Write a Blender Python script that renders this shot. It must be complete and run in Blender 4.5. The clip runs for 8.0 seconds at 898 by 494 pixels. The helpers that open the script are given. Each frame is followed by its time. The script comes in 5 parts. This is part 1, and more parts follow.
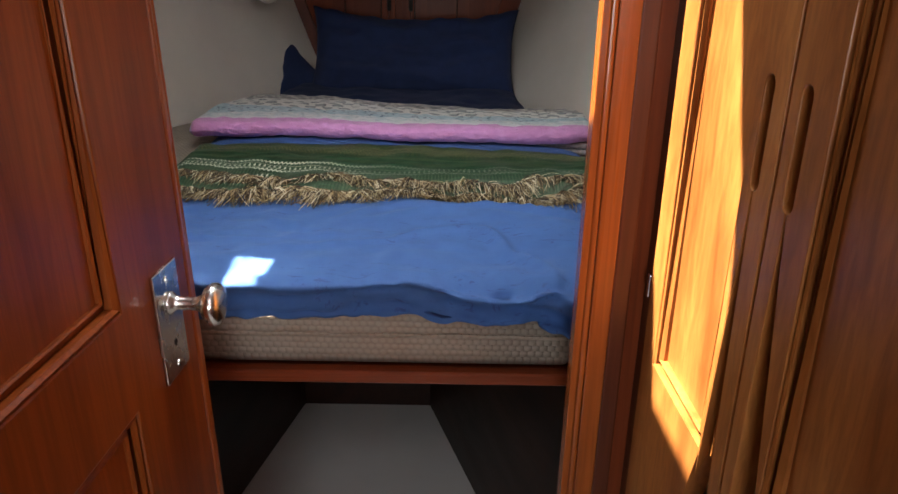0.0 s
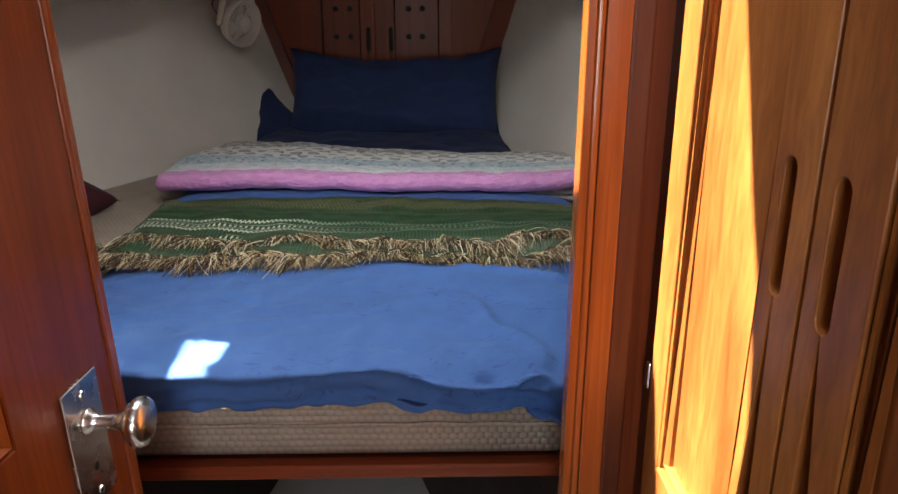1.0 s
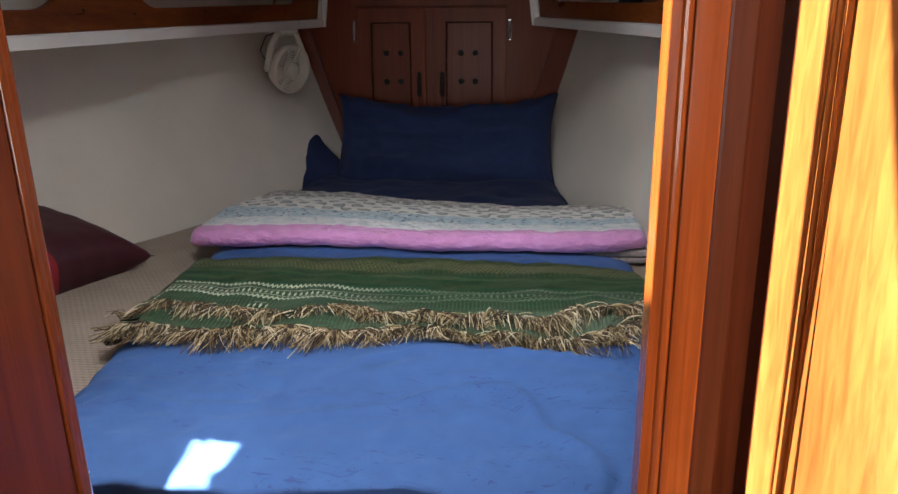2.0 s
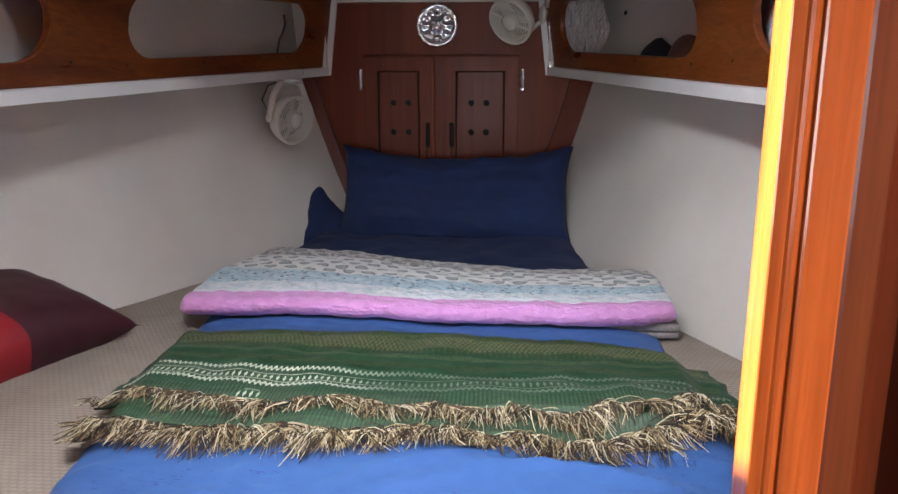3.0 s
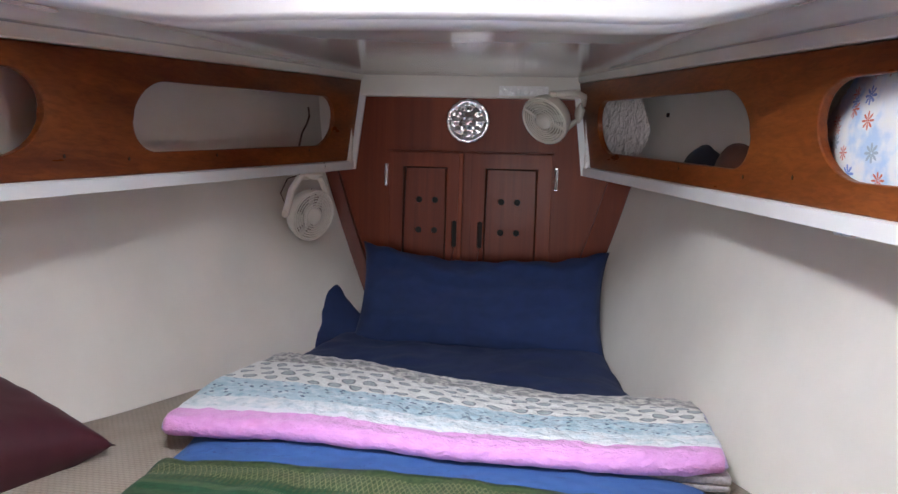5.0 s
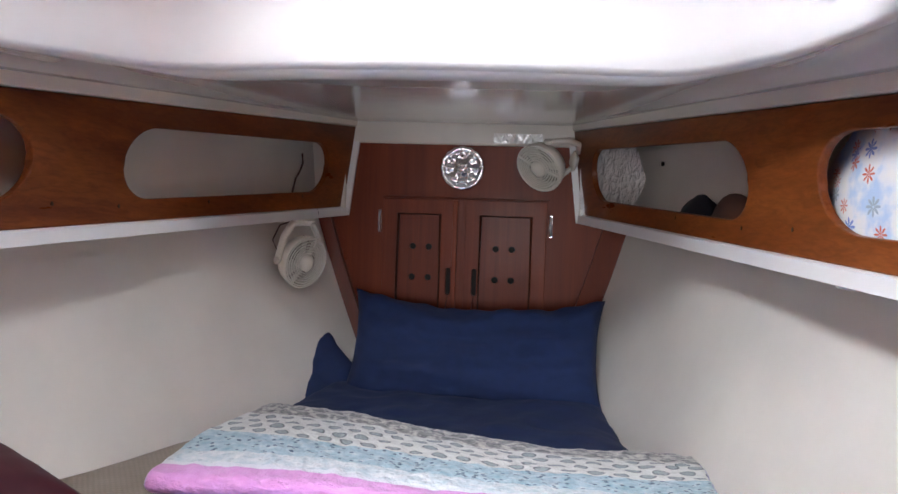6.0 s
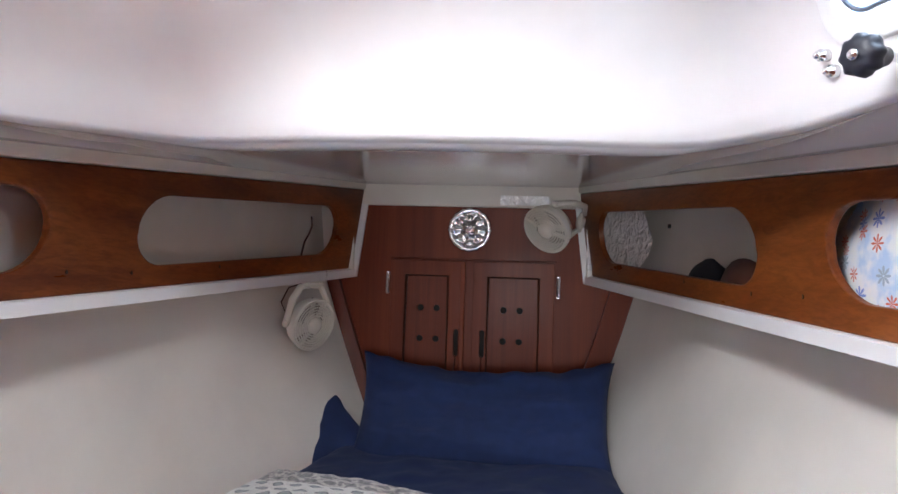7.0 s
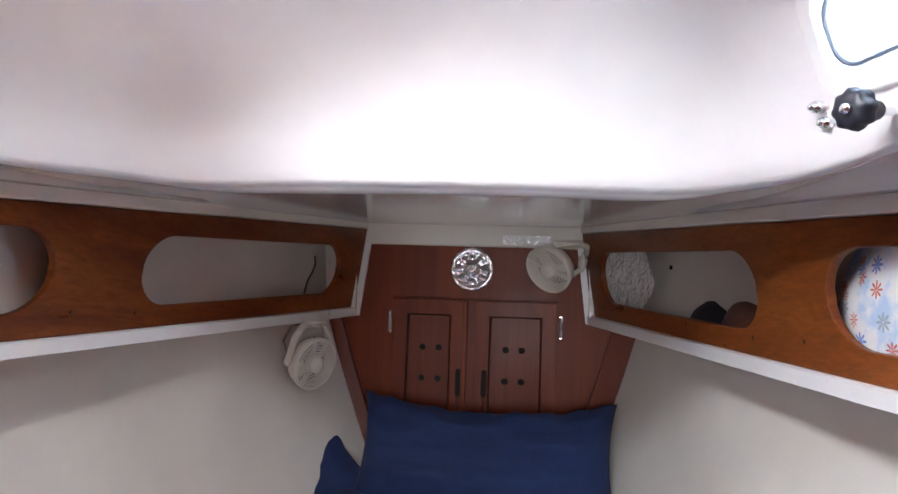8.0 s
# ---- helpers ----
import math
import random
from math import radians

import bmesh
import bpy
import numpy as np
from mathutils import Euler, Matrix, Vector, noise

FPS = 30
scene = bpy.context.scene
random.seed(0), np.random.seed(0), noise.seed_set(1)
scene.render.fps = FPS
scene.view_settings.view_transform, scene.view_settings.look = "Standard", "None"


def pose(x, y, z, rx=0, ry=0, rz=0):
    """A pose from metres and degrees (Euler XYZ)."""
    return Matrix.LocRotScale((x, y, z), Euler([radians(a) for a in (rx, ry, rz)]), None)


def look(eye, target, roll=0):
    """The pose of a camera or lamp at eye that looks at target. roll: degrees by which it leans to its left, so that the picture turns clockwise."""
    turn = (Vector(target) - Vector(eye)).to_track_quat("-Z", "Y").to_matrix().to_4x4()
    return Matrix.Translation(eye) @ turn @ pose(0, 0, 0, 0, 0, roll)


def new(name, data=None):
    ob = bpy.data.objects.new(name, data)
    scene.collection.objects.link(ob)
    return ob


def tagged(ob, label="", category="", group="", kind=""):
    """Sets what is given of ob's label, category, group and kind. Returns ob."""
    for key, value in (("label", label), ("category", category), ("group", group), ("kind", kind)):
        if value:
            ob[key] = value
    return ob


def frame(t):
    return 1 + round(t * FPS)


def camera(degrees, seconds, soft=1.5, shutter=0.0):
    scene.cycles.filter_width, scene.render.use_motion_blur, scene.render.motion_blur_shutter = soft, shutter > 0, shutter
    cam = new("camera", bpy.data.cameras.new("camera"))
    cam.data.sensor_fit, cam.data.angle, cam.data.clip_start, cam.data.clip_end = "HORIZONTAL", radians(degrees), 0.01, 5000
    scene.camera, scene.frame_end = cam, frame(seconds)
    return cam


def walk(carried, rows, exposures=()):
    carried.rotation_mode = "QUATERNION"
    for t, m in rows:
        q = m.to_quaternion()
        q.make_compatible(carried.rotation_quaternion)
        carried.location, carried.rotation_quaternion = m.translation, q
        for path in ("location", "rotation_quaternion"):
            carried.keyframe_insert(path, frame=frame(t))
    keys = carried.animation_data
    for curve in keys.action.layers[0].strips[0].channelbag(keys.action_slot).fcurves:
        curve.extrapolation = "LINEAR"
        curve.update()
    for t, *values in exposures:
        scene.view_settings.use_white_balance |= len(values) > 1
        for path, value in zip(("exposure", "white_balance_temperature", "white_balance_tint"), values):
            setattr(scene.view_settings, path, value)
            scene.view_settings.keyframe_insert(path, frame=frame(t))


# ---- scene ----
cam = camera(63.1, 8.0)
PATH = [
    (0, (0.193, -0.057, 1.178), (0.211, 1.82, 0.489), 1.2),
    (0.5, (0.205, -0.017, 1.191), (0.225, 1.872, 0.534), 0.6),
    (1, (0.222, 0.071, 1.202), (0.255, 1.973, 0.587), -0.1),
    (1.5, (0.234, 0.151, 1.214), (0.191, 2.067, 0.64), -0.6),
    (1.7, (0.236, 0.178, 1.22), (0.154, 2.097, 0.663), -0.6),
    (2.8, (0.218, 0.34, 1.253), (0.083, 2.285, 0.814), -0.2),
    (3, (0.208, 0.37, 1.262), (0.084, 2.32, 0.836), 0.0),
    (3.5, (0.214, 0.466, 1.265), (0.066, 2.423, 0.88), 0.1),
    (4, (0.224, 0.519, 1.284), (0.028, 2.481, 0.948), 0.9),
    (4.5, (0.229, 0.536, 1.298), (0.0, 2.504, 1.027), 1.5),
    (6, (0.22, 0.581, 1.317), (0.01, 2.568, 1.229), 2.0),
    (6.5, (0.209, 0.575, 1.33), (0.0, 2.564, 1.303), 1.6),
    (7, (0.207, 0.571, 1.341), (-0.018, 2.558, 1.4), 1.8),
    (7.5, (0.204, 0.567, 1.347), (-0.031, 2.549, 1.466), 2.0),
    (8, (0.211, 0.561, 1.354), (-0.026, 2.541, 1.509), 2.1),
]
EXPOSURES = [(0.0, 3.6, 6900, 7), (0.5, 3.8, 6900, 7), (1.0, 3.7, 6900, 7), (1.7, 3.7, 6800, 7), (2.8, 4.3, 6300, 10), (4.5, 4.95, 6100, 9), (8.0, 4.88, 6200, 10)]
walk(cam, [(t, look(eye, target, roll)) for t, eye, target, roll in PATH], EXPOSURES)

# ---- world, sun, large lights ----
SUN_DIR = Vector((0.53, 0.0, -1.0)).normalized()
world = bpy.data.worlds.new("sky_world")
scene.world = world
world.use_nodes = True
wn = world.node_tree
sky = wn.nodes.new("ShaderNodeTexSky")
sky.sky_type = "NISHITA"
sky.sun_disc = False
sky.sun_elevation = math.asin(-SUN_DIR.z)
sky.sun_rotation = math.atan2(-SUN_DIR.x, -SUN_DIR.y)
wn.nodes["Background"].inputs["Strength"].default_value = 0.05
wn.links.new(sky.outputs[0], wn.nodes["Background"].inputs["Color"])

sun = new("sun", bpy.data.lights.new("sun", "SUN"))
sun.data.energy, sun.data.angle, sun.data.color = 5.0, radians(0.5), (1.0, 0.93, 0.82)
sun.matrix_world = look((0, 0, 6), Vector((0, 0, 6)) + SUN_DIR)


def area_lamp(name, m, sx, sy, watts, color, spread=180):
    ob = new(name, bpy.data.lights.new(name, "AREA"))
    ob.data.shape, ob.data.size, ob.data.size_y = "RECTANGLE", sx, sy
    ob.data.energy, ob.data.color = watts, color
    ob.data.spread = radians(spread)
    ob.matrix_world = m
    return ob


DAY = (0.96, 0.96, 1.0)
area_lamp("hatch_skylight", look((0.04, 1.015, 1.858), (0.36, 1.25, 0)), 0.38, 0.24, 1.30, DAY, 146)
# Two fill lamps from unseen sources, added to brighten passage and bow.
area_lamp("passage_fill_light", look((0.15, -0.75, 1.985), (0.15, -0.6, 0)), 0.5, 0.5, 0.45, DAY)
area_lamp("aft_fill_light", look((0.12, -1.28, 1.16), (0.10, 3.0, 1.55)), 0.46, 0.66, 0.92, DAY)
area_lamp("port_daylight_right", look((0.560, 1.27, 1.675), (0, 1.38, 1.5)), 0.28, 0.09, 0.035, (0.78, 0.9, 1.0))
# Lamp at the unseen left port, added to lift the left ceiling.
area_lamp("port_fill_left", look((-0.63, 0.90, 1.66), (0, 1.3, 1.55)), 0.05, 0.06, 0.09, DAY)

# ---- materials ----
def material(name, rough=0.5, metal=0.0, coat=0.0, base=(0.5, 0.5, 0.5)):
    m = bpy.data.materials.new(name)
    m.use_nodes = True
    b = m.node_tree.nodes["Principled BSDF"]
    b.inputs["Base Color"].default_value = (*base, 1)
    b.inputs["Roughness"].default_value = rough
    b.inputs["Metallic"].default_value = metal
    b.inputs["Coat Weight"].default_value = coat
    b.inputs["Coat Roughness"].default_value = 0.12
    return m, m.node_tree, b


def coords(nt, scale=(1, 1, 1), uv=False, rot=(0, 0, 0)):
    tc = nt.nodes.new("ShaderNodeTexCoord")
    mp = nt.nodes.new("ShaderNodeMapping")
    mp.inputs["Scale"].default_value = scale
    mp.inputs["Rotation"].default_value = rot
    nt.links.new(tc.outputs["UV" if uv else "Object"], mp.inputs["Vector"])
    return mp.outputs["Vector"]


def noise_tex(nt, vec, scale, detail=4.0, rough=0.55, distortion=0.0):
    n = nt.nodes.new("ShaderNodeTexNoise")
    n.inputs["Scale"].default_value = scale
    n.inputs["Detail"].default_value = detail
    n.inputs["Roughness"].default_value = rough
    n.inputs["Distortion"].default_value = distortion
    nt.links.new(vec, n.inputs["Vector"])
    return n.outputs["Fac"]


def ramp(nt, fac, stops, mode="LINEAR"):
    r = nt.nodes.new("ShaderNodeValToRGB")
    r.color_ramp.interpolation = mode
    el = r.color_ramp.elements
    while len(el) < len(stops):
        el.new(0.5)
    for e, (pos, col) in zip(el, stops):
        e.position, e.color = pos, (*col, 1)
    nt.links.new(fac, r.inputs["Fac"])
    return r.outputs["Color"]


def mixc(nt, fac, a, b, mode="MIX"):
    m = nt.nodes.new("ShaderNodeMix")
    m.data_type, m.blend_type = "RGBA", mode
    for sock, v in ((m.inputs["Factor"], fac), (m.inputs["A"], a), (m.inputs["B"], b)):
        if isinstance(v, (int, float)):
            sock.default_value = v
        elif isinstance(v, tuple):
            sock.default_value = (*v, 1)
        else:
            nt.links.new(v, sock)
    return m.outputs["Result"]


def maths(nt, op, a, b=0.0, c=0.0):
    m = nt.nodes.new("ShaderNodeMath")
    m.operation = op
    for sock, v in zip(m.inputs, (a, b, c)):
        if isinstance(v, (int, float)):
            sock.default_value = v
        else:
            nt.links.new(v, sock)
    return m.outputs[0]


def bump(nt, b, height, strength, distance=0.002):
    n = nt.nodes.new("ShaderNodeBump")
    n.inputs["Strength"].default_value = strength
    n.inputs["Distance"].default_value = distance
    nt.links.new(height, n.inputs["Height"])
    nt.links.new(n.outputs["Normal"], b.inputs["Normal"])


def wood(name, dark, mid, light, axis="z", rough=0.34, coat=0.06, long=0.32, figure=1.0):
    """Varnished timber with its grain along one axis."""
    m, nt, b = material(name, rough, 0, coat)
    fine = 9.0
    sc = {"x": (long, fine, fine), "y": (fine, long, fine), "z": (fine, fine, long)}[axis]
    v = coords(nt, sc)
    broad = noise_tex(nt, v, 1.1, 3, 0.5, 0.3)
    fibre = noise_tex(nt, v, 13.0, 6, 0.65, 0.3)
    col = ramp(nt, broad, [(0.30, dark), (0.5, mid), (0.72, light)])
    streak = ramp(nt, fibre, [(0.32, (0.55, 0.5, 0.48)), (0.6, (1.0, 1.0, 1.0))])
    fleck = noise_tex(nt, coords(nt, tuple(c * 0.9 for c in sc)), 7.0, 5, 0.6, 2.2)
    col = mixc(nt, 0.55 * figure, col, ramp(nt, fleck, [(0.38, (0.68, 0.62, 0.58)), (0.58, (1.08, 1.08, 1.08))]), "MULTIPLY")
    col = mixc(nt, 0.45 * figure, col, streak, "MULTIPLY")
    oi = nt.nodes.new("ShaderNodeObjectInfo")
    tone = ramp(nt, oi.outputs["Random"], [(0.0, (0.86, 0.84, 0.82)), (1.0, (1.06, 1.05, 1.04))])
    col = mixc(nt, 1.0, col, tone, "MULTIPLY")
    nt.links.new(col, b.inputs["Base Color"])
    wear = noise_tex(nt, v, 2.0, 4)
    nt.links.new(maths(nt, "MULTIPLY_ADD", wear, 0.14, rough - 0.07), b.inputs["Roughness"])
    bump(nt, b, fibre, 0.12, 0.001)
    b.inputs["Specular IOR Level"].default_value = 0.24
    return m


MAH = ((0.105, 0.020, 0.007), (0.195, 0.040, 0.012), (0.28, 0.064, 0.019))
W_MAHOG_Z = wood("mahogany_upright", *MAH, "z")
W_MAHOG_X = wood("mahogany_across", *MAH, "x")
W_MAHOG_Y = wood("mahogany_along", *MAH, "y")
TEAK = ((0.17, 0.052, 0.013), (0.30, 0.112, 0.029), (0.40, 0.168, 0.050))
W_TEAK_Z = wood("teak_upright", *TEAK, "z", 0.34, 0.1, 1.6)
W_DOOR_Z = wood("red_mahogany_door", (0.14, 0.028, 0.006), (0.23, 0.054, 0.011), (0.30, 0.080, 0.017), "z", 0.34, 0.12)
W_JAMB_Z = wood("orange_varnished_jamb", (0.17, 0.038, 0.008), (0.27, 0.068, 0.014), (0.35, 0.10, 0.022), "z", 0.28, 0.35)
W_BULK = wood("glossy_bulkhead_mahogany", (0.115, 0.017, 0.004), (0.175, 0.029, 0.007), (0.235, 0.044, 0.010), "z", 0.46, 0.02, 0.25, 0.55)
W_FASCIA = wood("red_teak_fascia", (0.10, 0.022, 0.006), (0.195, 0.052, 0.011), (0.275, 0.082, 0.018), "y", 0.30, 0.15)
# Darker mahogany: shade of panel recesses, outer casing and post put into colour.
W_SHADE_Z = wood("mahogany_painted_shade", (0.045, 0.011, 0.005), (0.08, 0.020, 0.008), (0.12, 0.032, 0.013), "z", 0.4, 0.1)
# Dark timber, deepened further to put the shade under the berth into colour.
W_DARK_Y = wood("dark_timber_with_shade", (0.012, 0.004, 0.002), (0.024, 0.008, 0.004), (0.038, 0.013, 0.006), "y", 0.45, 0.1)


def paint(name, base, rough, wave=0.15, coat=0.0, scale=2.5):
    m, nt, b = material(name, rough, 0, coat)
    n = noise_tex(nt, coords(nt), scale, 5)
    d = tuple(c * 0.86 for c in base)
    nt.links.new(ramp(nt, n, [(0.3, d), (0.65, base)]), b.inputs["Base Color"])
    f = noise_tex(nt, coords(nt), 60.0, 3)
    bump(nt, b, f, wave, 0.001)
    return m


M_HULL = paint("cream_hull_liner", (0.80, 0.76, 0.685), 0.55)
M_WHITE = paint("white_gloss_paint", (0.82, 0.81, 0.79), 0.3, 0.05)
M_DECK = paint("glossy_white_deckhead", (0.80, 0.78, 0.75), 0.14, 0.02, 0.6)
M_TRUNK = paint("satin_white_cabin_top", (0.73, 0.71, 0.695), 0.5, 0.06)
M_TRIM = paint("ivory_trim", (0.80, 0.75, 0.66), 0.4)
M_SOLE = paint("pale_grey_sole_paint", (0.74, 0.72, 0.68), 0.5, 0.2)
M_PLASTIC = paint("aged_ivory_plastic", (0.80, 0.75, 0.65), 0.38, 0.03)
# Brown colour paints the shadow gaps between the fan's grille wires.
M_FANBACK = paint("painted_fan_shade", (0.34, 0.29, 0.22), 0.5, 0.03)
M_BLACK, _, _ = material("black_rubber", 0.5, base=(0.006, 0.007, 0.014))
M_GASKET, _, _ = material("grey_rubber_seal", 0.5, base=(0.10, 0.12, 0.15))
# Near-black colour that paints the shade inside holes, slots and vents.
M_HOLE_SHADE, _, _ = material("painted_hole_shade", 0.8, base=(0.012, 0.008, 0.006))
M_STEEL, _, _ = material("stainless_steel", 0.16, 1.0, base=(0.72, 0.72, 0.74))
M_CHROME, nt_, b_ = material("worn_chrome", 0.25, 1.0, base=(0.62, 0.60, 0.57))
nt_.links.new(maths(nt_, "MULTIPLY_ADD", noise_tex(nt_, coords(nt_), 40, 4), 0.3, 0.1), b_.inputs["Roughness"])
M_PEWTER, nt_, b_ = material("embossed_pewter", 0.18, 1.0, base=(0.74, 0.73, 0.75))
vor_ = nt_.nodes.new("ShaderNodeTexVoronoi")
vor_.inputs["Scale"].default_value = 85
nt_.links.new(coords(nt_), vor_.inputs["Vector"])
bump(nt_, b_, vor_.outputs["Distance"], 0.5, 0.0025)
M_WIRE, _, _ = material("brown_wire", 0.5, base=(0.06, 0.025, 0.015))

M_GLASS, nt_, b_ = material("port_glass", 0.02, base=(0.95, 0.98, 1.0))
b_.inputs["Transmission Weight"].default_value = 1.0
b_.inputs["IOR"].default_value = 1.1


def crinkle(name):
    m, nt, b = material(name, 0.09, 0.0, 1.0, (0.92, 0.90, 0.87))
    b.inputs["Specular IOR Level"].default_value = 0.9
    v = nt.nodes.new("ShaderNodeTexVoronoi")
    v.feature = "DISTANCE_TO_EDGE"
    v.inputs["Scale"].default_value = 42
    nt.links.new(coords(nt), v.inputs["Vector"])
    n = noise_tex(nt, coords(nt), 26, 3, 0.5, 1.0)
    bump(nt, b, maths(nt, "MULTIPLY_ADD", v.outputs["Distance"], -0.6, n), 1.0, 0.016)
    return m


M_CRINKLE = crinkle("crinkled_glossy_liner")


def cloth(name, base, dark, scale=40.0, rough=0.9, weave=900.0, strength=0.25):
    m, nt, b = material(name, rough, base=base)
    n = noise_tex(nt, coords(nt), scale, 5)
    broad = noise_tex(nt, coords(nt), 5.0, 3)
    col = ramp(nt, maths(nt, "MULTIPLY_ADD", broad, 0.6, maths(nt, "MULTIPLY", n, 0.4)), [(0.3, dark), (0.7, base)])
    nt.links.new(col, b.inputs["Base Color"])
    b.inputs["Sheen Weight"].default_value = 0.02
    wv = noise_tex(nt, coords(nt), weave, 2)
    bump(nt, b, wv, strength, 0.0008)
    return m, nt, b


M_NAVY, _, _ = cloth("navy_cotton", (0.008, 0.022, 0.090), (0.0055, 0.015, 0.060))
M_MAROON, _, _ = cloth("maroon_satin", (0.055, 0.0045, 0.012), (0.034, 0.003, 0.008), rough=0.6)
M_RED, _, _ = cloth("red_satin", (0.30, 0.008, 0.016), (0.20, 0.005, 0.010), rough=0.6)
M_DARKCLOTH, _, _ = cloth("dark_navy_felt", (0.012, 0.013, 0.022), (0.008, 0.008, 0.014))
M_BROWNCASE, _, _ = cloth("brown_leather", (0.10, 0.035, 0.02), (0.06, 0.02, 0.012), rough=0.5)


def duvet_material():
    m, nt, b = cloth("blue_printed_cotton", (0.040, 0.115, 0.32), (0.030, 0.085, 0.25))
    old = b.inputs["Base Color"].links[0].from_socket
    v = coords(nt, (9, 26, 1))
    n = noise_tex(nt, v, 4.0, 5, 0.7, 1.5)
    gate = noise_tex(nt, coords(nt, (2, 9, 1)), 1.6, 1)
    mark = maths(nt, "MULTIPLY", maths(nt, "GREATER_THAN", n, 0.60), maths(nt, "GREATER_THAN", gate, 0.52))
    nt.links.new(mixc(nt, maths(nt, "MULTIPLY", mark, 0.6), old, (0.02, 0.04, 0.16)), b.inputs["Base Color"])
    return m


M_DUVET = duvet_material()


def mattress_material():
    """Cream woven cover with a small basket relief."""
    m, nt, b = material("cream_basket_weave", 0.9)
    s = nt.nodes.new("ShaderNodeSeparateXYZ")
    nt.links.new(coords(nt), s.inputs[0])
    run = maths(nt, "MULTIPLY", s.outputs[0], 82.0)
    row = maths(nt, "MULTIPLY", maths(nt, "ADD", s.outputs[1], s.outputs[2]), 105.0)
    shift = maths(nt, "MULTIPLY", maths(nt, "MODULO", maths(nt, "FLOOR", row), 2.0), 0.5)
    fu = maths(nt, "SUBTRACT", maths(nt, "FRACT", maths(nt, "ADD", run, shift)), 0.5)
    fv = maths(nt, "SUBTRACT", maths(nt, "FRACT", row), 0.5)
    d = maths(nt, "ADD", maths(nt, "MULTIPLY", maths(nt, "MULTIPLY", fu, fu), 3.4), maths(nt, "MULTIPLY", maths(nt, "MULTIPLY", fv, fv), 3.4))
    n = noise_tex(nt, coords(nt), 9.0, 4)
    base = ramp(nt, n, [(0.3, (0.295, 0.245, 0.198)), (0.7, (0.365, 0.308, 0.254))])
    dots = ramp(nt, d, [(0.1, (1, 1, 1)), (1.3, (0.50, 0.45, 0.41))])
    nt.links.new(mixc(nt, 0.30, base, dots, "MULTIPLY"), b.inputs["Base Color"])
    bump(nt, b, maths(nt, "SUBTRACT", 1.0, d), 0.6, 0.0025)
    return m


M_MATTRESS = mattress_material()

# ---- mesh helpers ----
def base_of(ob):
    p = Vector((0, 0, 0))
    while ob is not None:
        p = p + ob.location
        ob = ob.parent
    return p


def part(name, bm, mat, parent=None, label="", smooth=False):
    """Links a bmesh, given in world coordinates, as one mesh object."""
    if parent is not None:
        bmesh.ops.translate(bm, verts=bm.verts, vec=-base_of(parent))
    bmesh.ops.recalc_face_normals(bm, faces=bm.faces)
    me = bpy.data.meshes.new(name)
    bm.to_mesh(me)
    bm.free()
    for mm in (mat if isinstance(mat, (list, tuple)) else [mat]):
        me.materials.append(mm)
    if smooth:
        me.shade_smooth()
    ob = new(name, me)
    ob.parent = parent
    if label:
        tagged(ob, label)
    return ob


def thing(name, at, label, category, group="", kind=""):
    ob = new(name)
    ob.location = at
    ob.empty_display_size = 0.05
    return tagged(ob, label, category, group, kind)


def bevel_all(bm, width, segments=2):
    edges = [e for e in bm.edges if len(e.link_faces) == 2 and e.calc_face_angle(0) > 0.6]
    bmesh.ops.bevel(bm, geom=edges, offset=width, segments=segments, affect="EDGES", profile=0.6, clamp_overlap=True)


def box(lo, hi, bevel=0.0, seg=2, m=None):
    bm = bmesh.new()
    bmesh.ops.create_cube(bm, size=1.0)
    for v in bm.verts:
        v.co = Vector([lo[i] + (v.co[i] + 0.5) * (hi[i] - lo[i]) for i in range(3)])
    if bevel:
        bevel_all(bm, bevel, seg)
    if m is not None:
        bm.transform(m)
    return bm


def merge(*bms):
    out = bms[0]
    for b in bms[1:]:
        me = bpy.data.meshes.new("tmp")
        b.to_mesh(me)
        b.free()
        out.from_mesh(me)
        bpy.data.meshes.remove(me)
    return out


def disc_profile(profile, seg=32, m=None):
    """Turns a list of (radius, height) round z."""
    bm = bmesh.new()
    rings = []
    for r, h in profile:
        rings.append([bm.verts.new((r * math.cos(a), r * math.sin(a), h)) for a in (2 * math.pi * k / seg for k in range(seg))])
    for a, b in zip(rings, rings[1:]):
        for k in range(seg):
            bm.faces.new((a[k], a[(k + 1) % seg], b[(k + 1) % seg], b[k]))
    bm.faces.new(rings[0])
    bm.faces.new(rings[-1])
    if m is not None:
        bm.transform(m)
    return bm


def tube(points, radius, seg=8, closed=False):
    bm = bmesh.new()
    pts = [Vector(p) for p in points]
    rings = []
    for i, p in enumerate(pts):
        a = pts[i - 1] if (i or closed) else p
        b = pts[(i + 1) % len(pts)] if (i + 1 < len(pts) or closed) else p
        q = (b - a).to_track_quat("Z", "Y")
        rings.append([bm.verts.new(p + q @ Vector((radius * math.cos(t), radius * math.sin(t), 0))) for t in (2 * math.pi * k / seg for k in range(seg))])
    n = len(rings)
    for i in range(n if closed else n - 1):
        a, b = rings[i], rings[(i + 1) % n]
        for k in range(seg):
            bm.faces.new((a[k], a[(k + 1) % seg], b[(k + 1) % seg], b[k]))
    if not closed:
        bm.faces.new(rings[0])
        bm.faces.new(rings[-1])
    return bm


